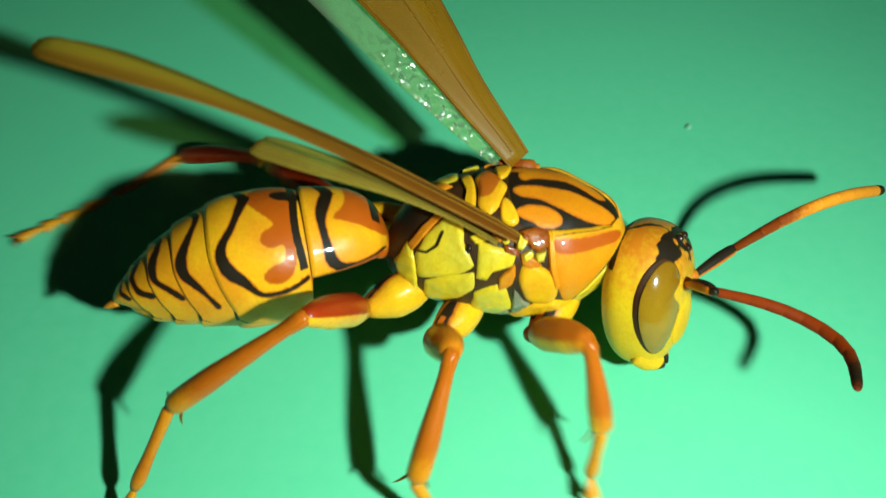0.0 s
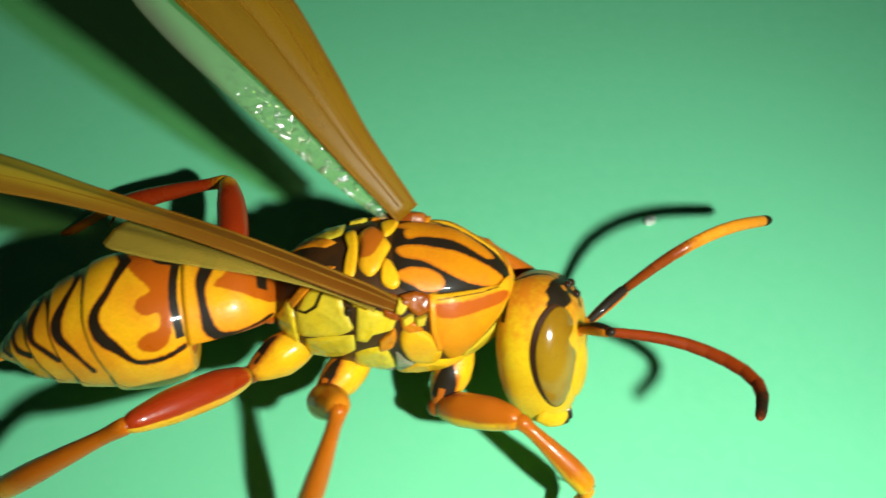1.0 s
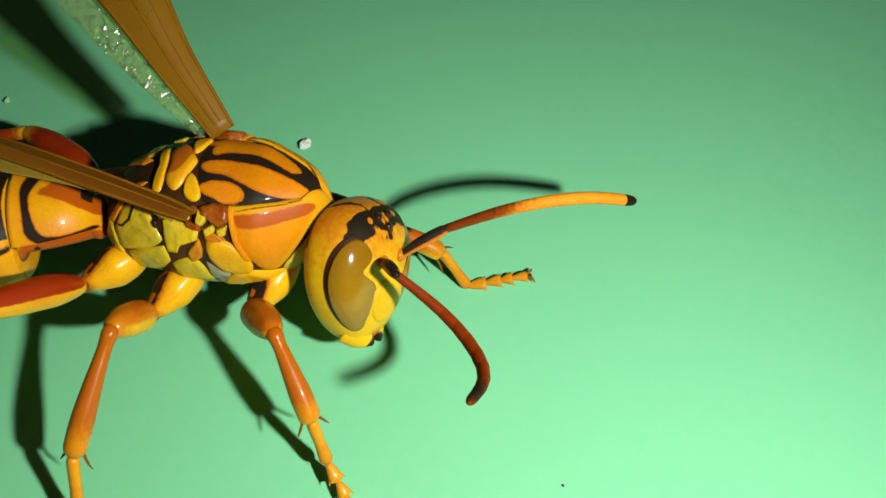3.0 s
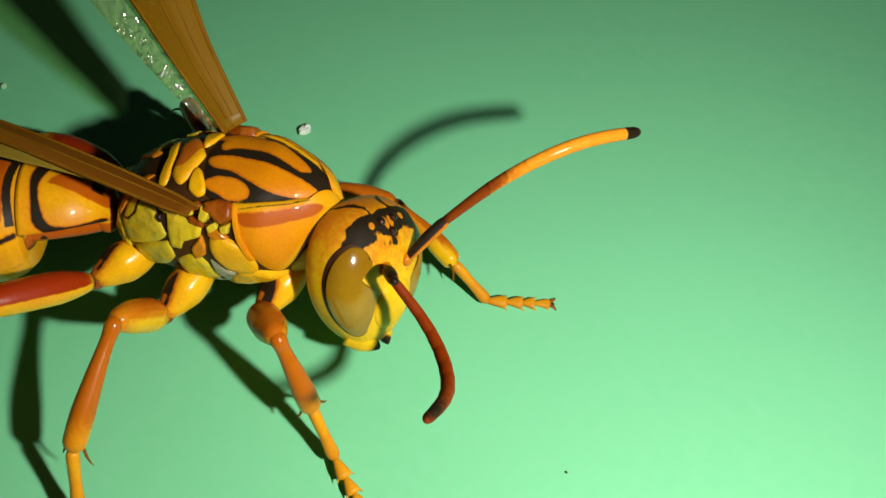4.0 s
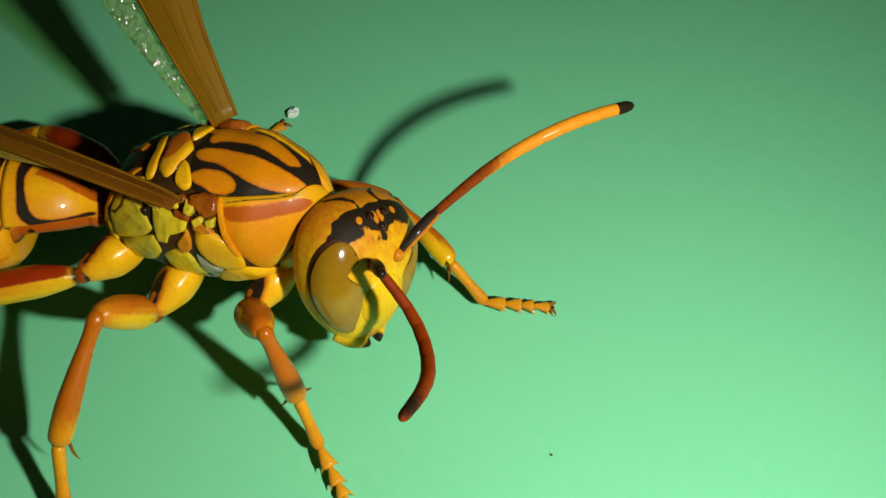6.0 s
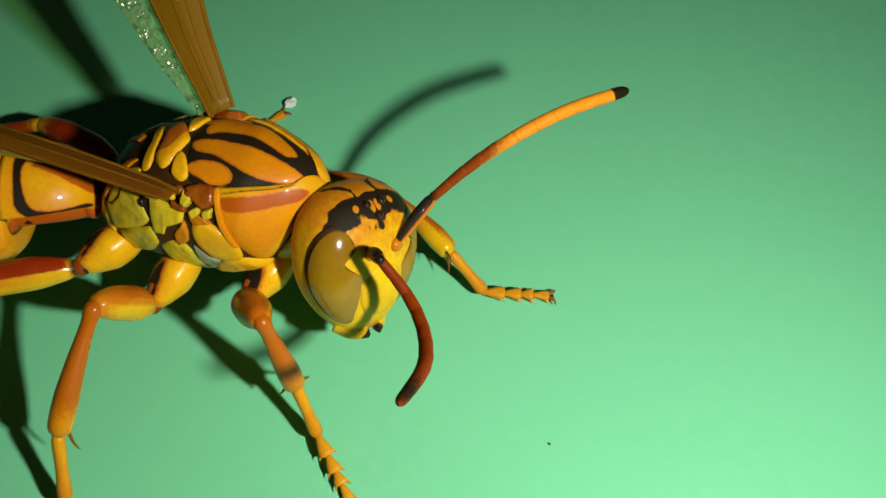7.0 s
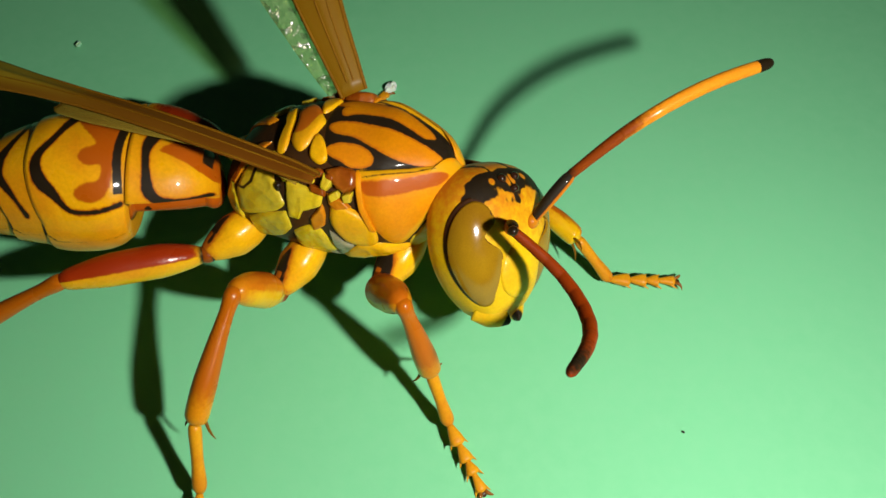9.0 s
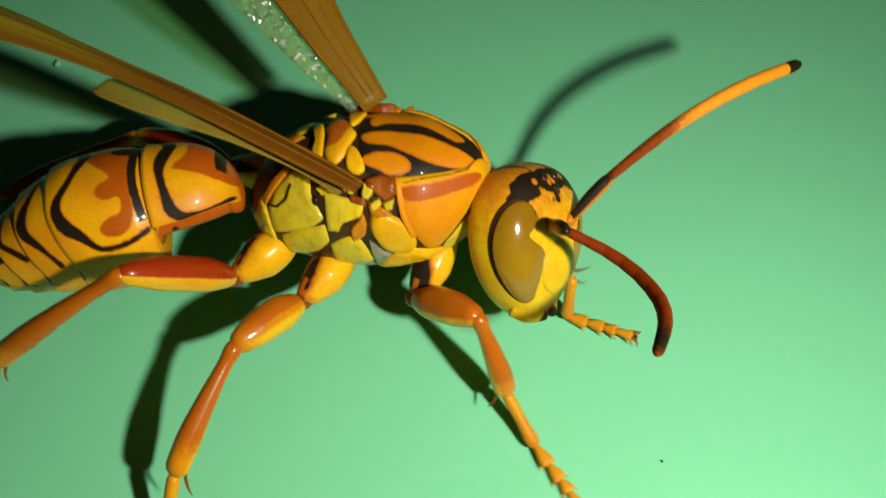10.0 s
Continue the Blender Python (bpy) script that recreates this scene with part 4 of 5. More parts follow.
def build_leg(wasp, name):
    side, kind = name.split("_")
    s = -1 if side == "right" else 1
    hip = np.array(HIPS[name])
    root = np.array(ROOTS[kind]) * (1, s, 1)
    lf, lt, la = SIZES[kind]
    rf, rt = FAT[kind]
    cl = float(np.linalg.norm(hip - root))
    cx = tube("coxa", [(0, 0.5, 0.55), (cl * 0.25, 0.66, 0.74), (cl * 0.45, 0.7, 0.76), (cl * 0.7, 0.56, 0.6), (cl * 0.9, 0.38, 0.4), (cl * 0.99, 0.26, 0.27)], YELLOW, cl, 40, 40, power=2.3, pattern=coxa_marks(s, 0.6 if kind == "front" else 0.34))
    co = part("coxa", cx, wasp, "", along(root, hip, (0.3, -s * 0.3, 1)))
    tr = ball("trochanter", (0.38, 0.33, 0.33), RUSTM, 12, 18, lambda V: {"dk": -V[:, 0] - 0.12})
    fem = tube("femur", [(0.0, rf * 0.42, rf * 0.42), (lf * 0.12, rf * 0.72, rf * 0.75), (lf * 0.35, rf * 0.98, rf * 1.0), (lf * 0.65, rf * 0.95, rf * 0.95), (lf * 0.88, rf * 0.72, rf * 0.75), (lf * 0.98, rf * 0.55, rf * 0.6), (lf * 1.03, rf * 0.32, rf * 0.35)], LEGY if kind == "hind" else LEGM, lf, 40, 26, (0, 0.06 * lf * 0.5), pattern=femur_marks(kind, s))
    fe = part("femur", fem, wasp, "red-brown thigh, yellow below" if kind == "hind" else "")
    part("trochanter", tr, fe, "", pose(-0.08 * MM, 0, 0))
    # left hind tibia dark red all over, its yellow painted out for shade
    tib = tube("tibia", [(-0.12, rt * 0.5, rt * 0.5), (0.12, rt * 0.72, rt * 0.76), (lt * 0.15, rt * 0.62, rt * 0.62), (lt * 0.45, rt * 0.82, rt * 0.82), (lt * 0.75, rt * 1.0, rt * 1.05), (lt * 0.92, rt * 0.98, rt * 1.0), (lt * 0.985, rt * 0.7, rt * 0.7), (lt * 1.0, rt * 0.4, rt * 0.4)], LEGY if name == "left_hind" else TIBM, lt, 36, 28, (0, 0.03 * lt), pattern=(lambda u, t: {"ru": 0.6 * (u - 0.04)}) if name == "left_hind" else tibia_marks)
    ti = part("tibia", tib, wasp)
    for k in (1, -1):
        sp = tube("spur", [(0, 0.06, 0.06), (0.4, 0.045, 0.045), (0.75, 0.01, 0.01)], VEIN_DARK, 0.75, 10, 8, (0, 0.08))
        part("spur", sp, ti, "", pose(lt * 0.95 * MM, k * rt * 0.6 * MM, -rt * 0.4 * MM, 0, 28, k * 34))
    b = la * 0.5
    ta = part("tarsus", tube("tarsus", [(-0.05, 0.16, 0.16), (0.15, 0.22, 0.22), (b * 0.5, 0.2, 0.2), (b * 0.9, 0.25, 0.24), (b, 0.16, 0.16)], LEGM if kind == "hind" else TARSM, b, 18, 14), wasp, "slender yellow-orange foot")
    fo = part("foot", ball("foot", (0.12, 0.12, 0.1), TARSM, 8, 12), wasp, "yellow-orange toes with two claws")
    x = 0.0
    for w, l in ((0.26, la * 0.19), (0.25, la * 0.15), (0.24, la * 0.11), (0.2, la * 0.15)):
        seg = tube("tarsomere", [(0.0, 0.09, 0.09), (l * 0.35, w * 0.7, w * 0.6), (l * 0.8, w, w * 0.7), (l * 0.97, w * 0.95, w * 0.6), (l * 1.02, w * 0.4, w * 0.3)], TARSM, l, 12, 14, power=2.4)
        part("tarsomere", seg, fo, "", pose(x * MM, 0, 0, 0, 0, 0))
        for k in (1, -1):
            bri = tube("bristle", [(0, 0.07, 0.06), (0.2, 0.03, 0.03), (0.3, 0.005, 0.005)], TARSM, 0.3, 5, 6)
            part("bristle", bri, fo, "", pose((x + l * 0.74) * MM, k * w * 0.7 * MM, -0.04 * MM, 0, 10, k * 32))
        x += l
    for k in (1, -1):
        cw = tube("claw", [(0, 0.08, 0.09), (0.2, 0.06, 0.07), (0.42, 0.01, 0.015)], VEIN, 0.42, 10, 10, (-k * 0.05, 0.1))
        part("claw", cw, fo, "dark curved claw", pose((x - 0.04) * MM, k * 0.07 * MM, -0.02 * MM, 0, 14, k * 42))
    part("foot_pad", ball("foot_pad", (0.14, 0.12, 0.07), CORE, 8, 12), fo, "", pose((x + 0.05) * MM, 0, -0.03 * MM))
    return co, fe, ti, ta, fo


LEGS = {n: build_leg(wasp, n) for n in HIPS}


# ---- antennae: a scape and eleven short rigid pieces each ----
PIECES = 11
SOCKETS = {"right": (20.0, 14.0), "left": (-20.0, 14.0)}
FLAG = {"left": 7.8, "right": 7.4}


def build_antenna(wasp, side):
    mat = ANT_L if side == "left" else ANT_R
    sc = tube("scape", [(0, 0.12, 0.12), (0.2, 0.16, 0.16), (1.2, 0.22, 0.23), (1.85, 0.2, 0.2), (2.02, 0.1, 0.1)], ORANGE, 2.0, 20, 16, (0, 0.06), pattern=lambda u, t: {"dk": 0.25 * np.sin(t) - 0.13, "ru": 0.3 * np.sin(t) - 0.08})
    scape = part("scape", sc, wasp, "yellow antenna base, black above")
    part("pedicel", ball("pedicel", (0.17, 0.16, 0.16), BLACK, 10, 14), scape, "", pose(2.06 * MM, 0, 0))
    out = []
    step = FLAG[side] / PIECES
    for i in range(PIECES):
        u = i / (PIECES - 1)
        r0, r1 = (float(spline([(0, 0.15), (0.3, 0.2), (0.55, 0.22), (0.8, 0.195), (1.0, 0.15), (1.1, 0.12)] if side == "right" else [(0, 0.16), (0.3, 0.2), (0.6, 0.22), (0.9, 0.21), (1.1, 0.17)], np.array([(i + k) / PIECES]))[0, 0]) for k in (0, 1))
        keys = [(-0.1, r0 * 0.96, r0 * 0.96), (0.04, r0, r0), (step * 0.92, r1, r1), (step * 1.08, r1 * 0.97, r1 * 0.97)]
        if i == PIECES - 1:
            keys = [(-0.08, r0 * 0.93, r0 * 0.93), (0.05, r0, r0), (step * 0.6, r0 * 0.92, r0 * 0.92), (step * 0.9, r0 * 0.6, r0 * 0.6), (step, r0 * 0.25, r0 * 0.25)]
        if side == "left":
            pat = (lambda u_, t, i=i: {"dk": 0.03 * np.sin(t) - 0.09 + (0.5 * (u_ + 0.05) if i == PIECES - 1 else 0.09 * (1 - u_) if i == 0 else 0.0), "ru": np.sin(t) * 0.05 + 0.2 - 0.055 * (i + u_)})
        else:
            pat = (lambda u_, t, i=i: {"dk": 0.015 * np.sin(t) - 0.075 + 0.085 * np.clip((i + u_ - 5.5) / 4, 0, 1.1) - 0.04 * np.clip(i + u_ - 10.4, 0, 1) + 0.05 * np.clip(1.5 - i - u_, 0, 1), "ru": np.full(len(t), -1.0)})
        me = tube("flagellum_segment", keys, mat, step, 12, 18, pattern=pat)
        out.append(part("flagellum_segment", me, wasp))
    return scape, out


ANTENNAE = {s: build_antenna(wasp, s) for s in ("right", "left")}


# ---- how the wasp, its parts and the lamp move ----
TIMES = np.round(np.concatenate([np.arange(0, 2.55, 0.1), np.arange(2.75, 4.3, 0.25), [4.5, 5.5, 6.5, 7.5, 8.0, 8.5], np.arange(9.0, 10.05, 0.1)]), 3)


def sampled(rows):
    return TIMES, spline(rows, TIMES)


def unit(v):
    return np.asarray(v) / np.linalg.norm(v)


def through_points(keys, step, count):
    """A chain of equal steps along a smooth curve through the keys."""
    p = [2 * keys[0] - keys[1], *keys, 2 * keys[-1] - keys[-2]]
    fine = []
    for i in range(1, len(p) - 2):
        a, b, c, d = p[i - 1], p[i], p[i + 1], p[i + 2]
        for u in np.linspace(0, 1, 40, endpoint=False):
            fine.append(0.5 * (2 * b + (c - a) * u + (2 * a - 5 * b + 4 * c - d) * u * u + (3 * b - a - 3 * c + d) * u**3))
    fine.append(p[-2])
    f = np.array(fine)
    for _ in range(320):
        f[1:-1] = (f[:-2] + 2 * f[1:-1] + f[2:]) / 4
    fine = list(f)
    fine += [p[-2] + unit(p[-2] - fine[-2]) * 0.05 * j for j in range(1, 40)]
    out, j = [fine[0]], 0
    for _ in range(count):
        while j < len(fine) - 1 and np.linalg.norm(fine[j] - out[-1]) < step:
            j += 1
        out.append(out[-1] + unit(fine[j] - out[-1]) * step)
    return out


WING_ROWS = {"right": [
    (0, -0.3, -2, 2.35, -16.4, 3.98, 3.33, 0.2, 0.32, 0.9), (0.2, -0.3, -2, 2.35, -16.78, 2.91, 2.5, 0.2, 0.32, 0.9), (0.5, -0.3, -2, 2.35, -16.38, 4, 3.36, 0.2, 0.32, 0.9), (0.7, -0.3, -2, 2.35, -16.57, 3.49, 2.98, 0.2, 0.32, 0.9), (1, -0.3, -2, 2.35, -16.93, 2.42, 2.25, 0.2, 0.32, 0.9), (1.5, -0.3, -2, 2.35, -16.94, 2.32, 2.21, 0.2, 0.32, 0.9), (2, -0.3, -2, 2.35, -17.03, 2.02, 2.24, 0.2, 0.32, 0.9), (2.5, -0.3, -2, 2.35, -16.97, 2.23, 2.33, 0.2, 0.32, 0.9), (4.5, -0.3, -2, 2.35, -17.01, 2.06, 2.34, 0.2, 0.32, 0.9), (7.5, -0.3, -2, 2.35, -17.24, 0.88, 1.66, 0.2, 0.32, 0.9), (8.5, -0.3, -2, 2.35, -17.15, 1.41, 1.69, 0.2, 0.32, 0.9), (9, -0.3, -2, 2.35, -17.14, 1.46, 1.74, 0.2, 0.32, 0.9), (9.3, -0.3, -2, 2.35, -16.85, 2.63, 2.36, 0.2, 0.32, 0.9), (9.5, -0.3, -2, 2.35, -16.35, 4.09, 3.46, 0.2, 0.32, 0.9), (10, -0.3, -2, 2.35, -16.09, 4.67, 3.88, 0.2, 0.32, 0.9)], "left": [
    (0, 0.1, 1.75, 2.1, -11.93, 11.75, 9.25, 0.1, -0.5, 0.85), (0.5, 0.1, 1.75, 2.1, -12.05, 11.51, 9.34, 0.1, -0.5, 0.85), (1, 0.1, 1.75, 2.1, -12.3, 11.26, 9.29, 0.1, -0.5, 0.85), (1.5, 0.1, 1.75, 2.1, -12.46, 11.11, 9.25, 0.1, -0.5, 0.85), (2, 0.1, 1.75, 2.1, -12.64, 10.84, 9.26, 0.1, -0.5, 0.85), (2.5, 0.1, 1.75, 2.1, -11.37, 11.59, 10.31, 0.1, -0.5, 0.85), (4, 0.1, 1.75, 2.1, -10.23, 12.3, 10.92, 0.1, -0.5, 0.85), (4.5, 0.1, 1.75, 2.1, -9.83, 12.59, 11.02, 0.1, -0.5, 0.85), (5.5, 0.1, 1.75, 2.1, -9.72, 12.66, 11.07, 0.1, -0.5, 0.85), (7.5, 0.1, 1.75, 2.1, -7.69, 13.75, 11.65, 0.1, -0.5, 0.85), (8.5, 0.1, 1.75, 2.1, -7.02, 14.11, 11.71, 0.1, -0.5, 0.85), (9, 0.1, 1.75, 2.1, -8.26, 13.64, 11.3, 0.1, -0.5, 0.85), (9.5, 0.1, 1.75, 2.1, -9.39, 13.09, 10.88, 0.1, -0.5, 0.85), (10, 0.1, 1.75, 2.1, -10.43, 12.38, 10.6, 0.1, -0.5, 0.85)]}
ABD_ROWS = [
    (0, -4.15, 0.17, -0.68, -5.94, -6.64, 11.33), (0.2, -3.67, 0.28, -0.77, -8.33, -12.25, 7.41), (0.5, -4.25, 0.3, -0.6, -7.37, -9.19, 11.62), (0.7, -3.93, -0.01, -0.9, -10.69, -5.34, 12.37), (1, -3.85, -0.17, -0.91, -8.61, -8.25, 7.51), (1.5, -3.9, -0.1, -0.77, -9, -9.49, 7.67), (2, -3.95, -0.16, -0.79, -12, -7.3, 8.3), (2.5, -4.0, -0.22, -0.82, -14, -4.4, 9.4), (4, -4.1, -0.36, -0.87, -15.5, 3.09, 11.48), (8.5, -4.1, -0.36, -0.87, -15.5, 3.09, 11.48), (9, -4.22, -0.58, -0.9, -15.5, 7.28, 9.43), (9.5, -4.16, 0.16, -0.33, -4, -5.18, 15.97), (9.7, -3.99, -0.22, -0.75, -7.5, -1.16, 14.06), (10, -4.4, 0.1, -0.55, -14, -5.5, 12.5)]
HEAD_ROWS = [
    (0, 5.18, -1.06, -0.53, -29.8, -17.08, -30.83), (0.2, 5.13, -0.96, -0.16, -31.28, -20.08, -30.42), (0.5, 5.2, -1.12, -0.31, -37.54, -18.43, -30.06), (0.7, 5.19, -1.06, -0.39, -35.28, -22.29, -33.17), (1, 5.18, -1.07, -0.41, -44.55, -21.45, -19.06), (1.5, 5.27, -1.2, -0.44, -41.47, -22.27, -18.91), (2, 5.27, -1.32, -0.41, -41.4, -22.45, -26.08), (2.2, 5.07, -1.33, -0.54, -38.07, -20.86, -29.34), (2.5, 5.1, -1.45, -0.6, -38.56, -15.6, -26.25), (4, 4.95, -1.33, -0.6, -30.18, -15.01, -28.69), (4.5, 4.94, -1.26, -0.55, -27.18, -14.11, -29.99), (8, 5.05, -1.28, -0.43, -28.58, -21.71, -31.56), (9, 4.98, -1.23, -0.52, -33.99, -28.4, -28.28), (9.5, 4.91, -1.12, -0.44, -22.86, -17.46, -33.73), (10, 5.2, -1.34, -0.45, -31.66, -25.39, -35.56)]
HIP_ROWS = {
    "left_hind": [
        (0, -5.75, 2.35, -2.17),
        (0.2, -5.85, 2.08, -2.08),
        (0.5, -5.63, 2.65, -2.17),
        (0.7, -5.23, 3.27, -2.16),
        (1, -5.79, 2.15, -2.25),
        (1.5, -5.84, 2.01, -2.18),
        (2, -5.61, 2.58, -2.31),
        (2.5, -5.67, 2.59, -2.1),
        (4, -5.73, 2.62, -2.8),
        (4.5, -5.72, 2.64, -2.8),
        (9, -5.66, 2.73, -3.0),
        (9.5, -5.71, 2.71, -2.05),
        (10, -5.61, 2.79, -2.35),
    ],
    "right_hind": [
        (0, -4.89, -2.1, -2.02),
        (0.5, -4.86, -2.17, -2.02),
        (1, -4.71, -2.54, -1.86),
        (1.5, -4.71, -2.63, -1.6),
        (2, -4.71, -2.56, -1.86),
        (2.5, -4.68, -2.69, -1.39),
        (4.5, -4.39, -3, -1.36),
        (5.5, -4.44, -2.97, -1.32),
        (7.5, -4.4, -3, -1.35),
        (9, -4.49, -2.9, -1.56),
        (9.5, -4.52, -2.8, -1.84),
        (10, -4.65, -2.66, -1.79),
    ],
    "right_mid": [
        (0, -2.42, -3.32, -1.83),
        (0.5, -2.53, -2.86, -2.95),
        (1, -2.37, -3.35, -2.07),
        (1.5, -2.58, -3.03, -2.59),
        (2, -2.16, -3.41, -2.54),
        (2.5, -2.39, -3.3, -2.35),
        (4.5, -1.94, -3.58, -2.39),
        (5.5, -1.93, -3.58, -2.4),
        (7.5, -1.91, -3.58, -2.41),
        (9, -1.94, -3.52, -2.6),
        (9.5, -2.18, -3.27, -2.83),
        (10, -2.35, -3.35, -2.23),
    ],
    "right_front": [
        (0, 1.1, -2.96, -1.67),
        (0.5, 1.09, -2.92, -1.91),
        (1, 1.89, -3.13, -2.57),
        (1.5, 1.35, -3.14, -1.61),
        (2.5, 1.32, -2.98, -2.24),
        (4.5, 1.5, -3.13, -2.15),
        (5.5, 1.49, -3.12, -2.16),
        (7.5, 1.46, -3.11, -2.13),
        (9, 1.47, -3.04, -2.35),
        (9.5, 1.2, -2.73, -2.56),
        (10, 1.6, -2.94, -2.66),
    ],
}
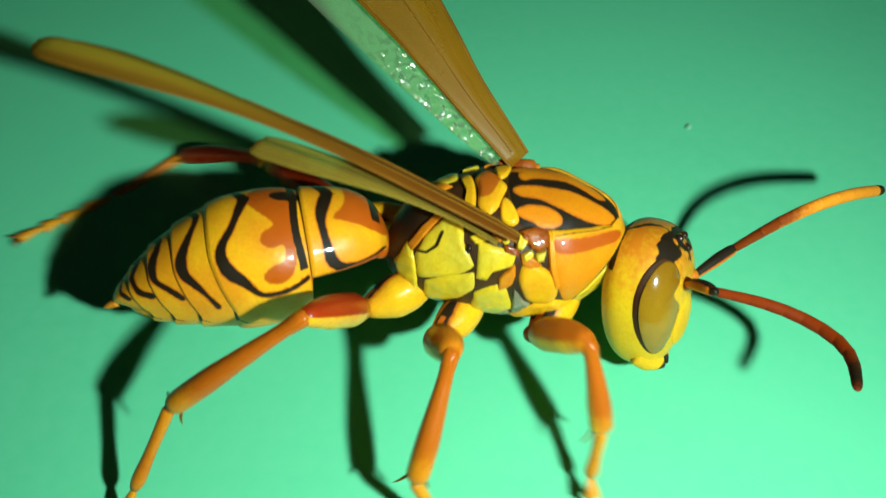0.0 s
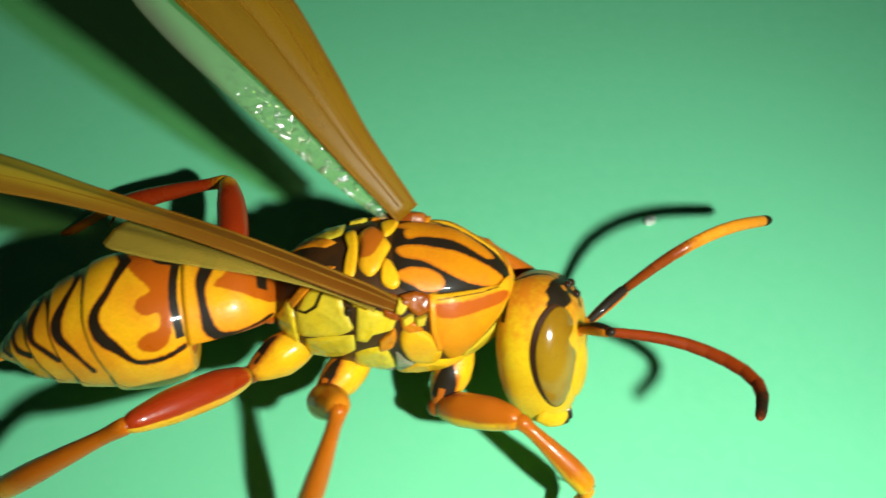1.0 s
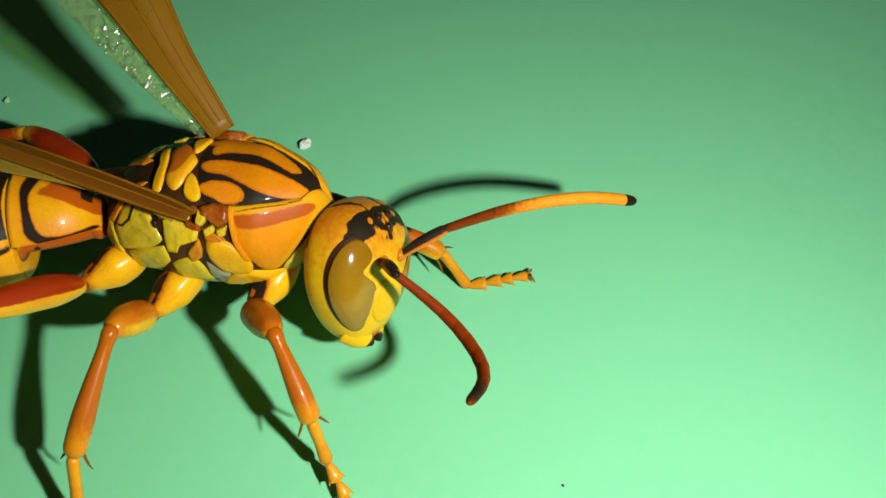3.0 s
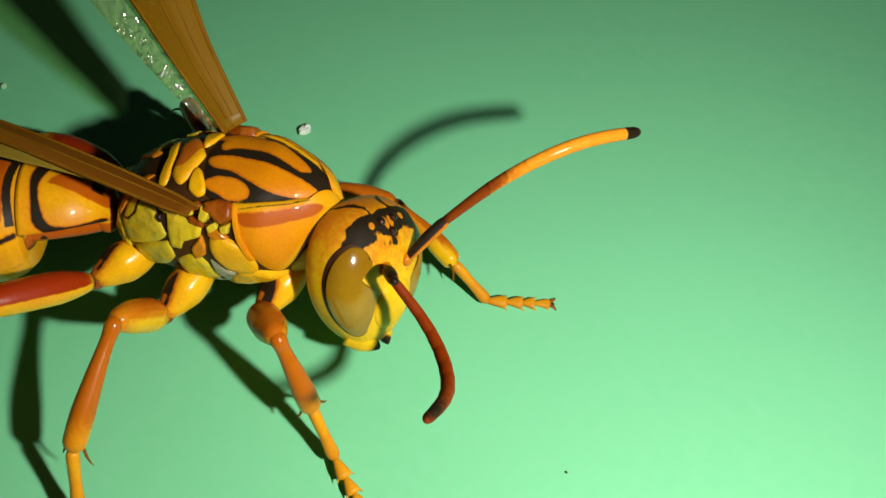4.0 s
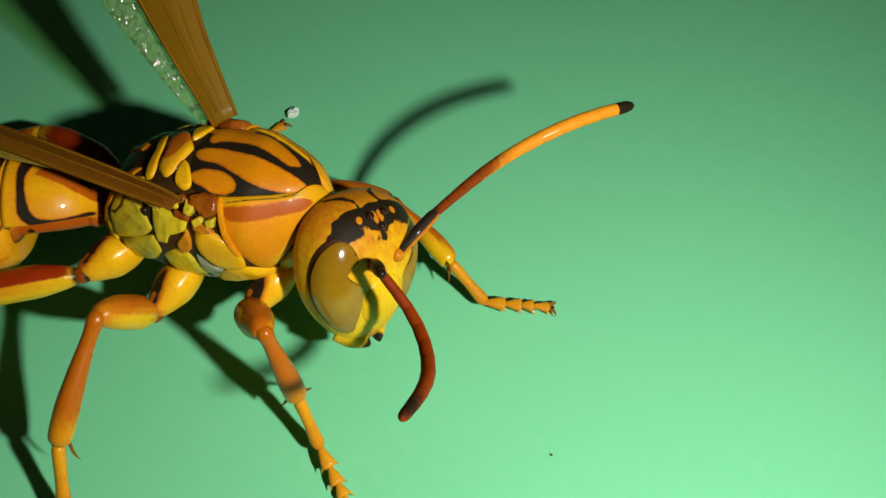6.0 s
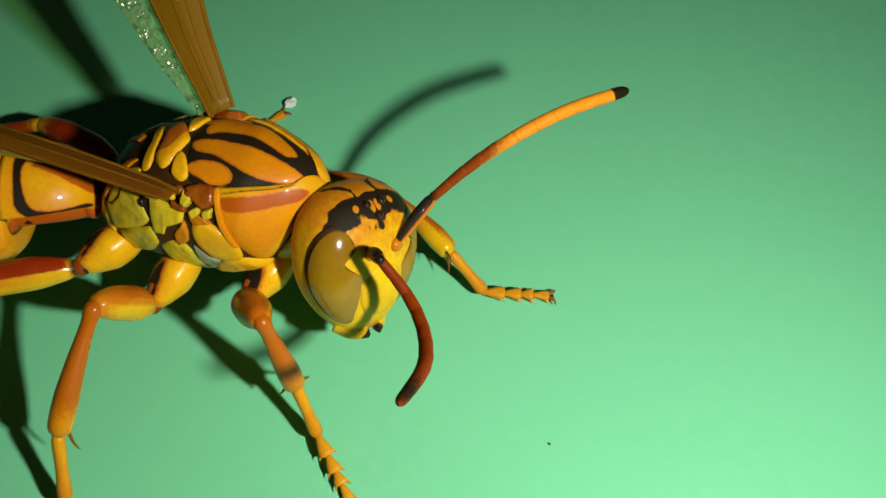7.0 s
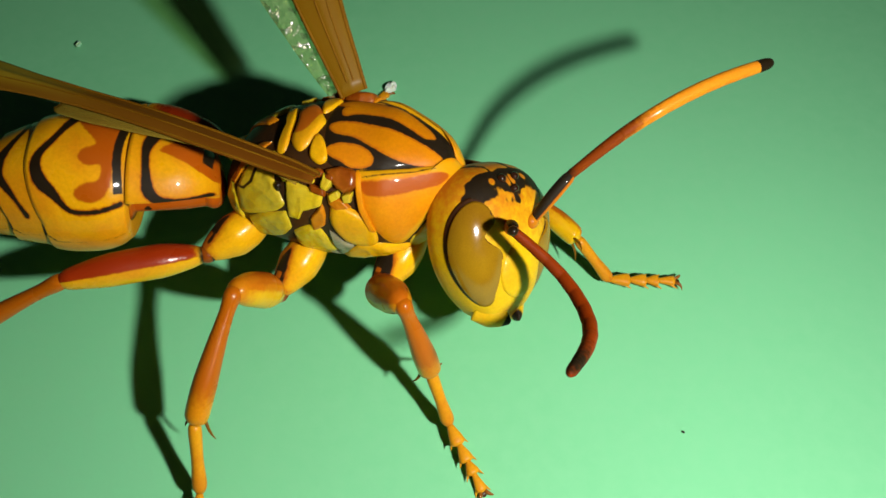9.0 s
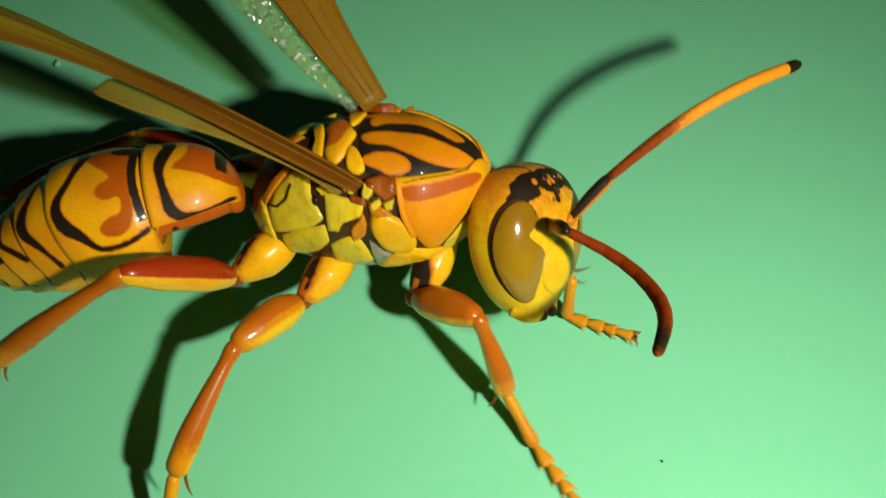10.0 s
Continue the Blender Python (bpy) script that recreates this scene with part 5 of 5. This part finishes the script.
LEG_ROWS = {
    "right_hind": [
        (0, -6.88, -4.7, 1.21, -11.07, -5.66, -3.12, -12.93, -8.2, -7.89, -12, -6.93, -5.5),
        (0.2, -6.8, -4.56, 1.38, -10.98, -6.66, -2.54, -12.34, -7.52, -7.47, -11.66, -7.09, -5),
        (0.5, -6.74, -4.35, 1.57, -10.49, -5.44, -3.12, -12.53, -7.43, -8.2, -11.51, -6.44, -5.66),
        (0.7, -6.85, -4.94, 1.18, -11.2, -6.89, -2.63, -13.33, -7.16, -7.52, -12.26, -7.02, -5.07),
        (1, -8.09, -5.21, -0.24, -12.51, -5.96, -4.38, -16.24, -9.27, -8.22, -14.38, -7.61, -6.3),
        (1.5, -5.53, -4.44, 2.55, -9.62, -6, -1.7, -11.77, -6.92, -7.34, -10.7, -6.46, -4.52),
        (2, -7.48, -4.78, 1.07, -11.69, -5.33, -3.31, -12.88, -11.23, -6.31, -12.28, -8.28, -4.81),
        (2.2, -7.18, -4.82, 1.48, -10.86, -6.27, -3.16, -12.85, -11.99, -6.09, -11.86, -9.13, -4.63),
        (2.5, -6.61, -5.46, 1.73, -10.39, -6.99, -2.8, -11.44, -13.16, -5.71, -10.92, -10.07, -4.26),
        (4, -7.05, -5.85, 1.08, -11.04, -7.27, -3.31, -10.8, -14.03, -5.15, -10.92, -10.65, -4.23),
        (4.5, -8.7, -4.61, -1.6, -13.84, -7.06, -3.78, -10.98, -13.56, -5.18, -12.41, -10.31, -4.48),
        (9, -8.6, -4.87, -0.95, -13.62, -6.86, -3.79, -10.97, -13.47, -5.18, -12.29, -10.17, -4.49),
        (9.3, -8.18, -5.52, -1.02, -12.9, -6.63, -4.72, -11.79, -13.37, -6.82, -12.34, -10, -5.77),
        (9.5, -8.25, -5.05, -0.36, -12.63, -6.15, -4.46, -12.44, -12.79, -6.95, -12.54, -9.47, -5.7),
        (9.7, -7.01, -4.99, 1.36, -11.54, -6.02, -2.6, -12.58, -11.12, -6.83, -12.06, -8.57, -4.71),
        (10, -7.31, -4.66, 1.38, -12.06, -5.69, -2.31, -13.12, -11.11, -6.11, -12.59, -8.4, -4.21),
    ],
    "right_mid": [
        (0, -2.29, -5.17, 0.4, -3.05, -8.09, -2.94, 0.7, -10.16, -5.84),
        (0.2, -3.25, -5.33, -0.71, -4.91, -7.36, -4.36, -1.83, -11.06, -5.75),
        (0.5, -2.1, -4.78, -0.82, -2.92, -8.18, -3.65, -4.4, -10.94, -7.35),
        (0.7, -1.5, -4.62, -0.42, -1.55, -7.46, -3.91, -3.98, -10.97, -6.47),
        (1, -1.82, -4.68, 0.45, -2.64, -6.98, -3.33, -4.36, -10.88, -6.16),
        (1.5, -3.28, -5.14, -0.73, -5.1, -6.9, -4.45, -5.43, -11.51, -6.34),
        (2, -2.19, -5.21, -0.27, -3.24, -8.44, -3.22, -5.44, -12.45, -5.32),
        (2.2, -2.32, -4.94, -0.03, -3.65, -8.58, -2.32, -5.23, -12.36, -5.29),
        (2.5, -2.85, -5.11, -0.13, -3.87, -8.87, -2.38, -4.05, -13.12, -5.08),
        (4, -2.57, -5.06, 0.02, -3.46, -8.88, -2.18, -3.28, -13.1, -4.98),
        (4.5, -2.56, -5.08, 0.02, -3.44, -8.72, -2.48, -3.31, -12.95, -5.19),
        (9, -2.62, -4.9, -0.14, -3.45, -8.59, -2.58, -3.02, -12.84, -5.18),
        (9.3, -3.29, -5.51, -1.22, -3.84, -8.97, -4.04, -4.93, -12.99, -6.79),
        (9.5, -3.68, -5.52, -1.79, -4.55, -9.16, -4.29, -6.15, -13.06, -6.95),
        (9.7, -4.06, -5.38, -2.05, -5.09, -9.11, -4.35, -6.59, -13.06, -6.99),
        (10, -4.41, -5.61, -1.5, -6.16, -9.37, -3.57, -7.4, -13.7, -5.75),
    ],
    "right_front": [
        (0, 2.08, -4.83, 0.87, 3.09, -6.56, -1.88, 3.58, -9.23, -5.33),
        (0.2, 4.07, -4.2, -1.09, 6.53, -5.96, -2.65, 8.48, -9.41, -4.11),
        (0.5, 2.33, -5.28, 0.04, 3.26, -6.92, -2.78, 3.8, -9.29, -6.32),
        (0.7, 1.81, -5.11, 0.29, 2.23, -6.4, -2.83, 1.76, -9.55, -5.64),
        (1, 4.22, -4.36, -0.58, 6.8, -6.28, -1.68, 4.33, -8.34, -4.57),
        (1.5, 2.77, -4.62, 0.97, 4.12, -6.41, -1.59, 5.53, -9.56, -4.34),
        (2, 2.3, -3.92, 1.11, 4.18, -6.03, -0.78, 6.05, -8.21, -4.09),
        (2.2, 2.93, -4.83, 0.14, 4.35, -6.69, -2.33, 5.62, -10.22, -4.28),
        (2.5, 2.58, -4.92, 0.12, 4.12, -7.63, -1.23, 5.53, -9.96, -4.35),
        (4, 2.81, -5.04, 0.15, 3.91, -6.22, -2.84, 6.2, -9.14, -4.82),
        (4.5, 2.87, -5, 0.2, 3.78, -5.83, -2.97, 6.06, -8.6, -5.18),
        (9, 2.75, -4.77, 0.15, 3.74, -5.61, -2.99, 5.8, -8.51, -5.19),
        (9.3, 2.55, -5.17, -0.51, 3.23, -5.59, -3.82, 4.21, -8.79, -6.29),
        (9.5, 2.19, -5.35, -0.81, 2.98, -5.81, -4.08, 3.39, -9.29, -6.34),
        (9.7, 2.13, -5.1, -0.4, 3.16, -5.58, -3.61, 3.5, -8.78, -6.23),
        (10, 3.53, -4.8, -0.74, 4.71, -6.06, -3.66, 6.97, -9.31, -4.98),
    ],
    "left_hind": [
        (0, -8.73, 5.74, -3.06, -12.52, 8.47, -6.06, -17.2, 5.63, -7.21),
        (0.2, -3.31, 5.58, -0.52, -7.05, 7.67, -4.86, -9.82, 7.58, -6.55),
        (0.5, -5.41, 7.24, -2.29, -10.06, 8.5, -6.04, -10.95, 7.33, -7.38),
        (0.7, -8.24, 6.57, -3.28, -12.12, 8.61, -7.51, -14.15, 5.86, -6.51),
        (1, -6.44, 6.63, -3.05, -11.58, 7.12, -6.3, -15.29, 6.16, -7.66),
        (1.5, -4.21, 6.29, -1.7, -8.93, 7.56, -5.34, -12.75, 9.3, -7),
        (2, -7.75, 6.43, -3.62, -12.55, 7.76, -6.91, -18.37, 9.4, -7.92),
        (2.5, -8.85, 5.82, -2.91, -14.83, 5.08, -3.89, -21.32, 4.22, -6.94),
        (4, -9.85, 4.5, -3.3, -15.6, 3.04, -4.9, -22.2, 1.36, -5.6),
        (4.5, -9.85, 4.55, -3.2, -15.6, 3.15, -4.7, -22.2, 1.59, -5.1),
        (9, -9.7, 4.75, -3.5, -15.4, 3.24, -4.8, -21.9, 1.55, -5.2),
        (9.5, -9.8, 4.7, -2.4, -15.3, 3.7, -4.2, -21.8, 3.2, -4.5),
        (10, -9.5, 4.9, -3.15, -14.9, 3.6, -5.3, -21.2, 3.0, -5.7),
    ],
    "left_mid": [
        (0, -1.32, 2.28, -0.07, -2.2, 4.76, -3.73, 1.91, 7.25, -4.34),
        (0.2, -1.91, 1.99, -0.01, -1.82, 3.91, -4.08, 2.12, 6.51, -4.94),
        (0.5, -1.45, 2.2, -0.05, -1.59, 5, -3.57, 1.89, 7.69, -5.93),
        (0.7, -1.41, 1.84, -0.24, -2.44, 4.25, -3.9, 1.63, 6.67, -4.66),
        (1, -1.22, 1.76, -0.38, -2.54, 3.85, -4.14, 1.41, 6.39, -4.95),
        (1.5, -1.69, 2.27, 0.05, -3.44, 3.88, -3.77, 0.53, 6.37, -4.92),
        (2, -1.26, 1.8, -0.33, -3.15, 3.22, -4.16, 0.02, 6.51, -5.69),
        (2.2, -1.27, 1.86, -0.29, -3.28, 5.63, -1.7, -0.55, 6.87, -5.7),
        (2.5, -1.22, 1.81, -0.34, -3.63, 3.32, -3.83, -0.58, 6.76, -5.42),
        (4, -1.13, 2, -0.29, -3.43, 5.67, -1.49, -0.36, 6.87, -5.25),
        (4.5, -1, 1.74, -0.52, -3.63, 4.05, -3.34, -0.64, 7.58, -5.2),
        (9, -0.73, 1.93, -0.6, -3.11, 4.37, -3.53, -0.52, 8.17, -5.25),
        (9.3, -0.75, 2.23, -0.42, -3.14, 5.8, -1.77, -0.45, 9.32, -4.09),
        (9.5, -0.74, 2.33, -0.39, -3.15, 5.86, -1.79, 0.14, 9.09, -3.73),
        (9.7, -0.69, 2.34, -0.42, -3.04, 5.91, -1.83, 0.45, 8.88, -3.85),
        (10, -0.56, 2.22, -0.59, -2.45, 4.74, -3.8, 1.1, 7.84, -4.63),
    ],
    "left_front": [
        (0, 3.6, 5.01, -3.65, 4.42, 2.35, -1.7, 7.96, 3.06, -3.69, 6.19, 2.69, -2.68),
        (0.2, 2.75, 2.03, 0.84, 5.21, 1.69, -1.48, 8.35, 2.58, -3.96, 6.77, 2.14, -2.71),
        (0.5, 3.63, 4.85, -3.93, 5.25, 2.28, -2.4, 8.21, 3.32, -5.28, 6.72, 2.82, -3.85),
        (0.7, 3.41, 4.94, -3.96, 4.14, 2.32, -1.92, 7.54, 2.62, -4.14, 5.84, 2.44, -3.01),
        (1, 3.02, 1.77, 0.75, 5.79, 1.21, -1.14, 8.22, 2.58, -3.87, 6.95, 1.9, -2.46),
        (1.5, 3.47, 1.54, 0.55, 5.49, 2.31, -2.07, 9.26, 2.61, -3.43, 7.36, 2.45, -2.73),
        (2, 2.93, 1.78, 0.77, 4.28, 2.16, -2.32, 7.63, 2.21, -4.51, 5.94, 2.18, -3.38),
        (2.2, 2.87, 1.57, 0.75, 5.44, 1.22, -1.44, 6.64, 2.51, -4.95, 5.98, 1.87, -3.15),
        (2.5, 4.96, 0.86, -1.31, 8.21, 0.37, -2.18, 11.34, 0.38, -3.87, 9.28, 0.02, -4.02),
        (4, 5.5, 2.42, -2.38, 8.17, 0.57, -3.38, 11.83, 0.13, -4.92, 9.69, -0.16, -4.9),
        (4.5, 5.49, 2.61, -2.42, 8.09, 0.64, -3.36, 11.83, 0.13, -4.92, 9.69, -0.16, -4.9),
        (9, 5.49, 2.31, -2.69, 8.36, 0.62, -3.37, 12.15, 0.27, -4.92, 9.85, -0.13, -4.9),
        (9.3, 5.48, 1.95, -2.49, 7.82, -0.38, -3.3, 11.09, -1.06, -4.96, 9.18, -1.17, -4.94),
        (9.5, 5.41, 1.56, -2.6, 7.47, -1.06, -3.26, 10.38, -1.94, -4.98, 8.73, -1.86, -4.96),
        (9.7, 5.41, 1.56, -2.16, 7.14, -1.27, -2.9, 9.95, -2.49, -4.71, 8.16, -2.11, -4.72),
        (10, 4.56, -0, -2.43, 7.18, -2.18, -2.43, 9.31, -3.32, -4.31, 7.3, -2.48, -4.36),
    ],
}
ANT_ROWS = {
    "left": [
        (0, 8.41, -0.18, 0.54, 9.32, -0.5, 2.74, 11.29, 0.2, 3.29, 13.83, 1.63, 2.32),
        (0.2, 8.26, 0.11, 0.88, 9.21, 0.21, 2.85, 11.25, 1.11, 3.38, 13.88, 2.5, 2.56),
        (0.5, 8.32, -0.26, 1.05, 9.51, 0.17, 2.66, 11.72, 1.24, 3, 14.43, 2.65, 2.13),
        (0.7, 8.58, -0.64, 0.79, 10.18, -1.11, 2, 12.62, -1.15, 1.81, 15.33, -0.72, 0.49),
        (1, 8.25, 0.29, 0.78, 9.37, 0.6, 2.74, 11.4, 1.64, 3.05, 13.87, 3.05, 1.88),
        (1.5, 8.17, -0.69, 1.57, 9.76, -0.14, 3.09, 12.08, 0.88, 3.22, 14.48, 1.97, 2.06),
        (2, 8.46, -1.3, 1.34, 10.56, -1.67, 2.18, 12.95, -1.46, 1.44, 14.91, -0.82, -0.52),
        (2.2, 8.17, -2.22, 1.06, 10.46, -3.04, 0.61, 12.68, -3.75, -0.96, 13.9, -4.04, -3.08),
        (2.3, 7.76, -1.81, 0.65, 9.72, -2.17, -0.35, 11.79, -3.29, -1.52, 13.68, -5, -2.58),
        (2.4, 8.48, -0.88, 0.57, 10.68, -1.13, 2.08, 13.22, -0.82, 2.18, 15.2, -0.14, 0.92),
        (2.5, 8.48, -0.88, 0.57, 10.68, -1.13, 2.08, 13.22, -0.82, 2.18, 15.2, -0.14, 0.92),
        (4, 7.83, -0.36, 1.02, 9.62, 0.26, 2.93, 11.89, 1.37, 3.73, 13.85, 2.51, 3.19),
        (4.5, 7.77, -0.31, 1.1, 9.58, 0.47, 2.85, 11.8, 1.77, 3.53, 13.68, 3.1, 2.97),
        (5.5, 7.68, 0.2, 0.49, 9.4, 1.19, 2.12, 11.63, 2.5, 2.95, 13.74, 3.71, 2.8),
        (7.5, 7.67, -0.04, 1.17, 9.4, 0.99, 2.72, 11.55, 2.46, 3.4, 13.55, 3.92, 3.09),
        (8, 7.7, -0.15, 1.33, 9.39, 0.47, 3.23, 11.45, 1.71, 4.05, 13.44, 3.23, 3.72),
        (9, 7.58, 0.03, 1.33, 9.24, 0.95, 2.88, 11.37, 2.35, 3.55, 13.5, 3.85, 3.29),
        (9.5, 7.66, -0.37, 1.46, 9.25, -0.03, 3.24, 11.36, 1.1, 4.06, 13.6, 2.71, 3.84),
        (10, 8, -0.62, 1.47, 9.57, -0.11, 3.22, 11.77, 0.95, 4.08, 14.12, 2.25, 3.97),
    ],
    "right": [
        (0, 6.21, -3.33, 1.99, 8.94, -3.47, 1.44, 10.29, -5.22, 2.04, 9.38, -7.38, 2.92),
        (0.2, 6.09, -3.09, 2.52, 8.73, -3.26, 2.09, 9.96, -4.94, 2.79, 8.99, -6.99, 3.69),
        (0.5, 6.48, -3.23, 2.3, 9.32, -3.39, 1.76, 10.78, -5.07, 2.39, 9.94, -7.12, 3.2),
        (0.7, 6.39, -3.01, 2.43, 8.81, -3.56, 2.28, 9.82, -5.32, 3.19, 8.64, -7.07, 4.1),
        (1, 6.6, -2.57, 2.49, 9.32, -2.66, 2.26, 11.02, -4.36, 3.17, 10.08, -6.13, 4.14),
        (1.5, 7.74, -3.12, 0.59, 9.57, -4.58, -0.12, 11.58, -6.01, -1.44, 13.14, -6.91, -3.08),
        (2, 6.66, -3.09, 2.42, 9.01, -3.91, 1.89, 10.52, -5.91, 2.69, 9.75, -7.8, 3.94),
        (2.2, 6.44, -3.33, 2.15, 8.46, -4.56, 1.66, 9.66, -6.83, 2.52, 8.69, -8.29, 4.08),
        (2.5, 6.67, -3.51, 1.9, 8.73, -4.54, 1, 10.01, -6.73, 1.66, 9.19, -8.46, 3.32),
        (4, 6.47, -3.48, 1.89, 7.86, -4.71, 1.02, 8.66, -6.89, 1.83, 8.15, -8.77, 4),
        (4.5, 6.46, -3.42, 1.95, 7.68, -4.32, 0.93, 8.46, -6.4, 1.63, 8.09, -8.55, 3.76),
        (5.5, 6.48, -3.43, 2, 7.7, -4.36, 0.99, 8.47, -6.46, 1.7, 8.13, -8.64, 3.83),
        (7.5, 6.53, -3.3, 2.22, 7.71, -4.13, 1.23, 8.49, -6.15, 1.91, 8.18, -8.31, 3.95),
        (8, 6.28, -3.41, 2.25, 7.74, -4.14, 1.26, 8.61, -6.14, 1.95, 8.09, -8.31, 3.97),
        (9, 5.91, -3.13, 2.4, 7.56, -3.88, 1.43, 8.48, -5.92, 2.04, 7.78, -8.05, 3.81),
        (9.5, 5.83, -3.62, 1.95, 7.48, -3.81, 1.41, 8.33, -5.72, 1.85, 7.61, -8.32, 2.81),
        (9.7, 5.57, -3.65, 2, 6.91, -5.39, 3.07, 7.54, -7.79, 4.32, 7.02, -9.98, 5.25),
        (10, 6.05, -3.51, 2.31, 7.79, -4.48, 2.1, 8.48, -6.69, 3.03, 7.46, -8.95, 4.57),
    ],
}
# how far each hind wing's tip lies from the line of its forewing
HIND_SPLAY = {"right": [(0, -0.3, 0.9, 0.0), (1.5, -0.3, 0.9, 0.0), (2.5, 0.0, 1.8, 0.2), (9.2, 0.0, 2.1, 0.3), (10, 0.0, 1.8, 0.1)], "left": [(0, -3.5, -0.8, -0.8), (10, -3.5, -0.8, -0.8)]}


def motions():
    walk(wasp, [(r[0], placed(r[1:])) for r in BODY_ROWS])
    rows = []
    for r in CAM_ROWS:
        m = placed(r[1:])
        m = look(m.translation + LAMP_OFFSET, m.translation + LAMP_OFFSET + LAMP_AIM * MM)
        rows.append((r[0], m))
    walk(lamp, rows)
    walk(abdomen, [(r[0], placed(r[1:])) for r in ABD_ROWS])
    walk(head, [(r[0], placed(r[1:])) for r in HEAD_ROWS])
    for side, (fw, hw) in WINGS.items():
        s = 1 if side == "right" else -1
        walk(fw, [(r[0], along(r[1:4], r[4:7], r[7:10])) for r in WING_ROWS[side]])
        walk(hw, [(r[0], along((r[1] - 0.6, r[2], r[3] - 0.3), np.array(r[4:7]) + spline(HIND_SPLAY[side], np.array([r[0]]))[0], r[7:10])) for r in WING_ROWS[side]])
    for name, (co, fe, ti, ta, fo) in LEGS.items():
        times, X = sampled(LEG_ROWS[name])
        lf, lt, la = SIZES[name.split("_")[1]]
        side, kind = name.split("_")
        s = -1 if side == "right" else 1
        root = np.array(ROOTS[kind]) * (1, s, 1)
        reach = np.linalg.norm(np.array(HIPS[name]) - root)
        rows = [[], [], [], []]
        turns = []
        for t, x in zip(times, X):
            hip = spline(HIP_ROWS[name], np.array([t]))[0] if name in HIP_ROWS else np.array(HIPS[name])
            hip = root + reach * unit(hip - root)
            turns.append((t, along(root, hip, (0.3, -s * 0.3, 1))))
            k = hip + lf * unit(x[0:3] - hip)
            n = k + lt * unit(x[3:6] - k)
            e = n + la * unit(x[6:9] - n)
            out = k - (hip + n) / 2
            rows[0].append((t, along(hip, k, out)))
            rows[1].append((t, along(k, n, out)))
            # the foot bends down between its long first piece and the toes
            u, d = unit(e - n), la
            p, q = la * 0.5, la * 0.56
            a = (d * d + p * p - q * q) / (2 * d)
            h = math.sqrt(max(p * p - a * a, 0.0))
            down = np.array((0, 0, -1.0))
            v = unit(down - u * (down @ u))
            while h > 0.02 and (n + u * a + v * h)[2] < e[2] + 0.25:
                h -= 0.05
            b = n + unit(u * a + v * max(h, 0.0)) * p
            if len(x) > 9:
                b = n + p * unit(x[9:12] - n)
                e = x[6:9]
            e = b + q * unit(e - b)
            rows[2].append((t, along(n, b, (0, 0, 1))))
            rows[3].append((t, along(b, e, (0, 0, 1))))
        walk(co, turns)
        for ob, r in zip((fe, ti, ta, fo), rows):
            walk(ob, r)
    for side, (scape, pieces) in ANTENNAE.items():
        times, X = sampled(ANT_ROWS[side])
        _, H = sampled(HEAD_ROWS)
        sock = head_point(np.array([SOCKETS[side][0]]), np.array([SOCKETS[side][1]]))[0]
        rows = [[] for _ in range(PIECES + 1)]
        for t, x, h in zip(times, X, H):
            base = np.array(placed(h) @ Vector(sock * MM)) / MM
            s, m, q, e = x[0:3], x[3:6], x[6:9], x[9:12]
            s = base + 2.0 * unit(s - base)
            rows[0].append((t, along(base, s, (0, 0, 1))))
            line = through_points([s, m, q, e], FLAG[side] / PIECES, PIECES)
            for i in range(PIECES):
                rows[i + 1].append((t, along(line[i], line[i + 1], (0.1, 0, 1))))
        for ob, r in zip([scape, *pieces], rows):
            walk(ob, r)


motions()
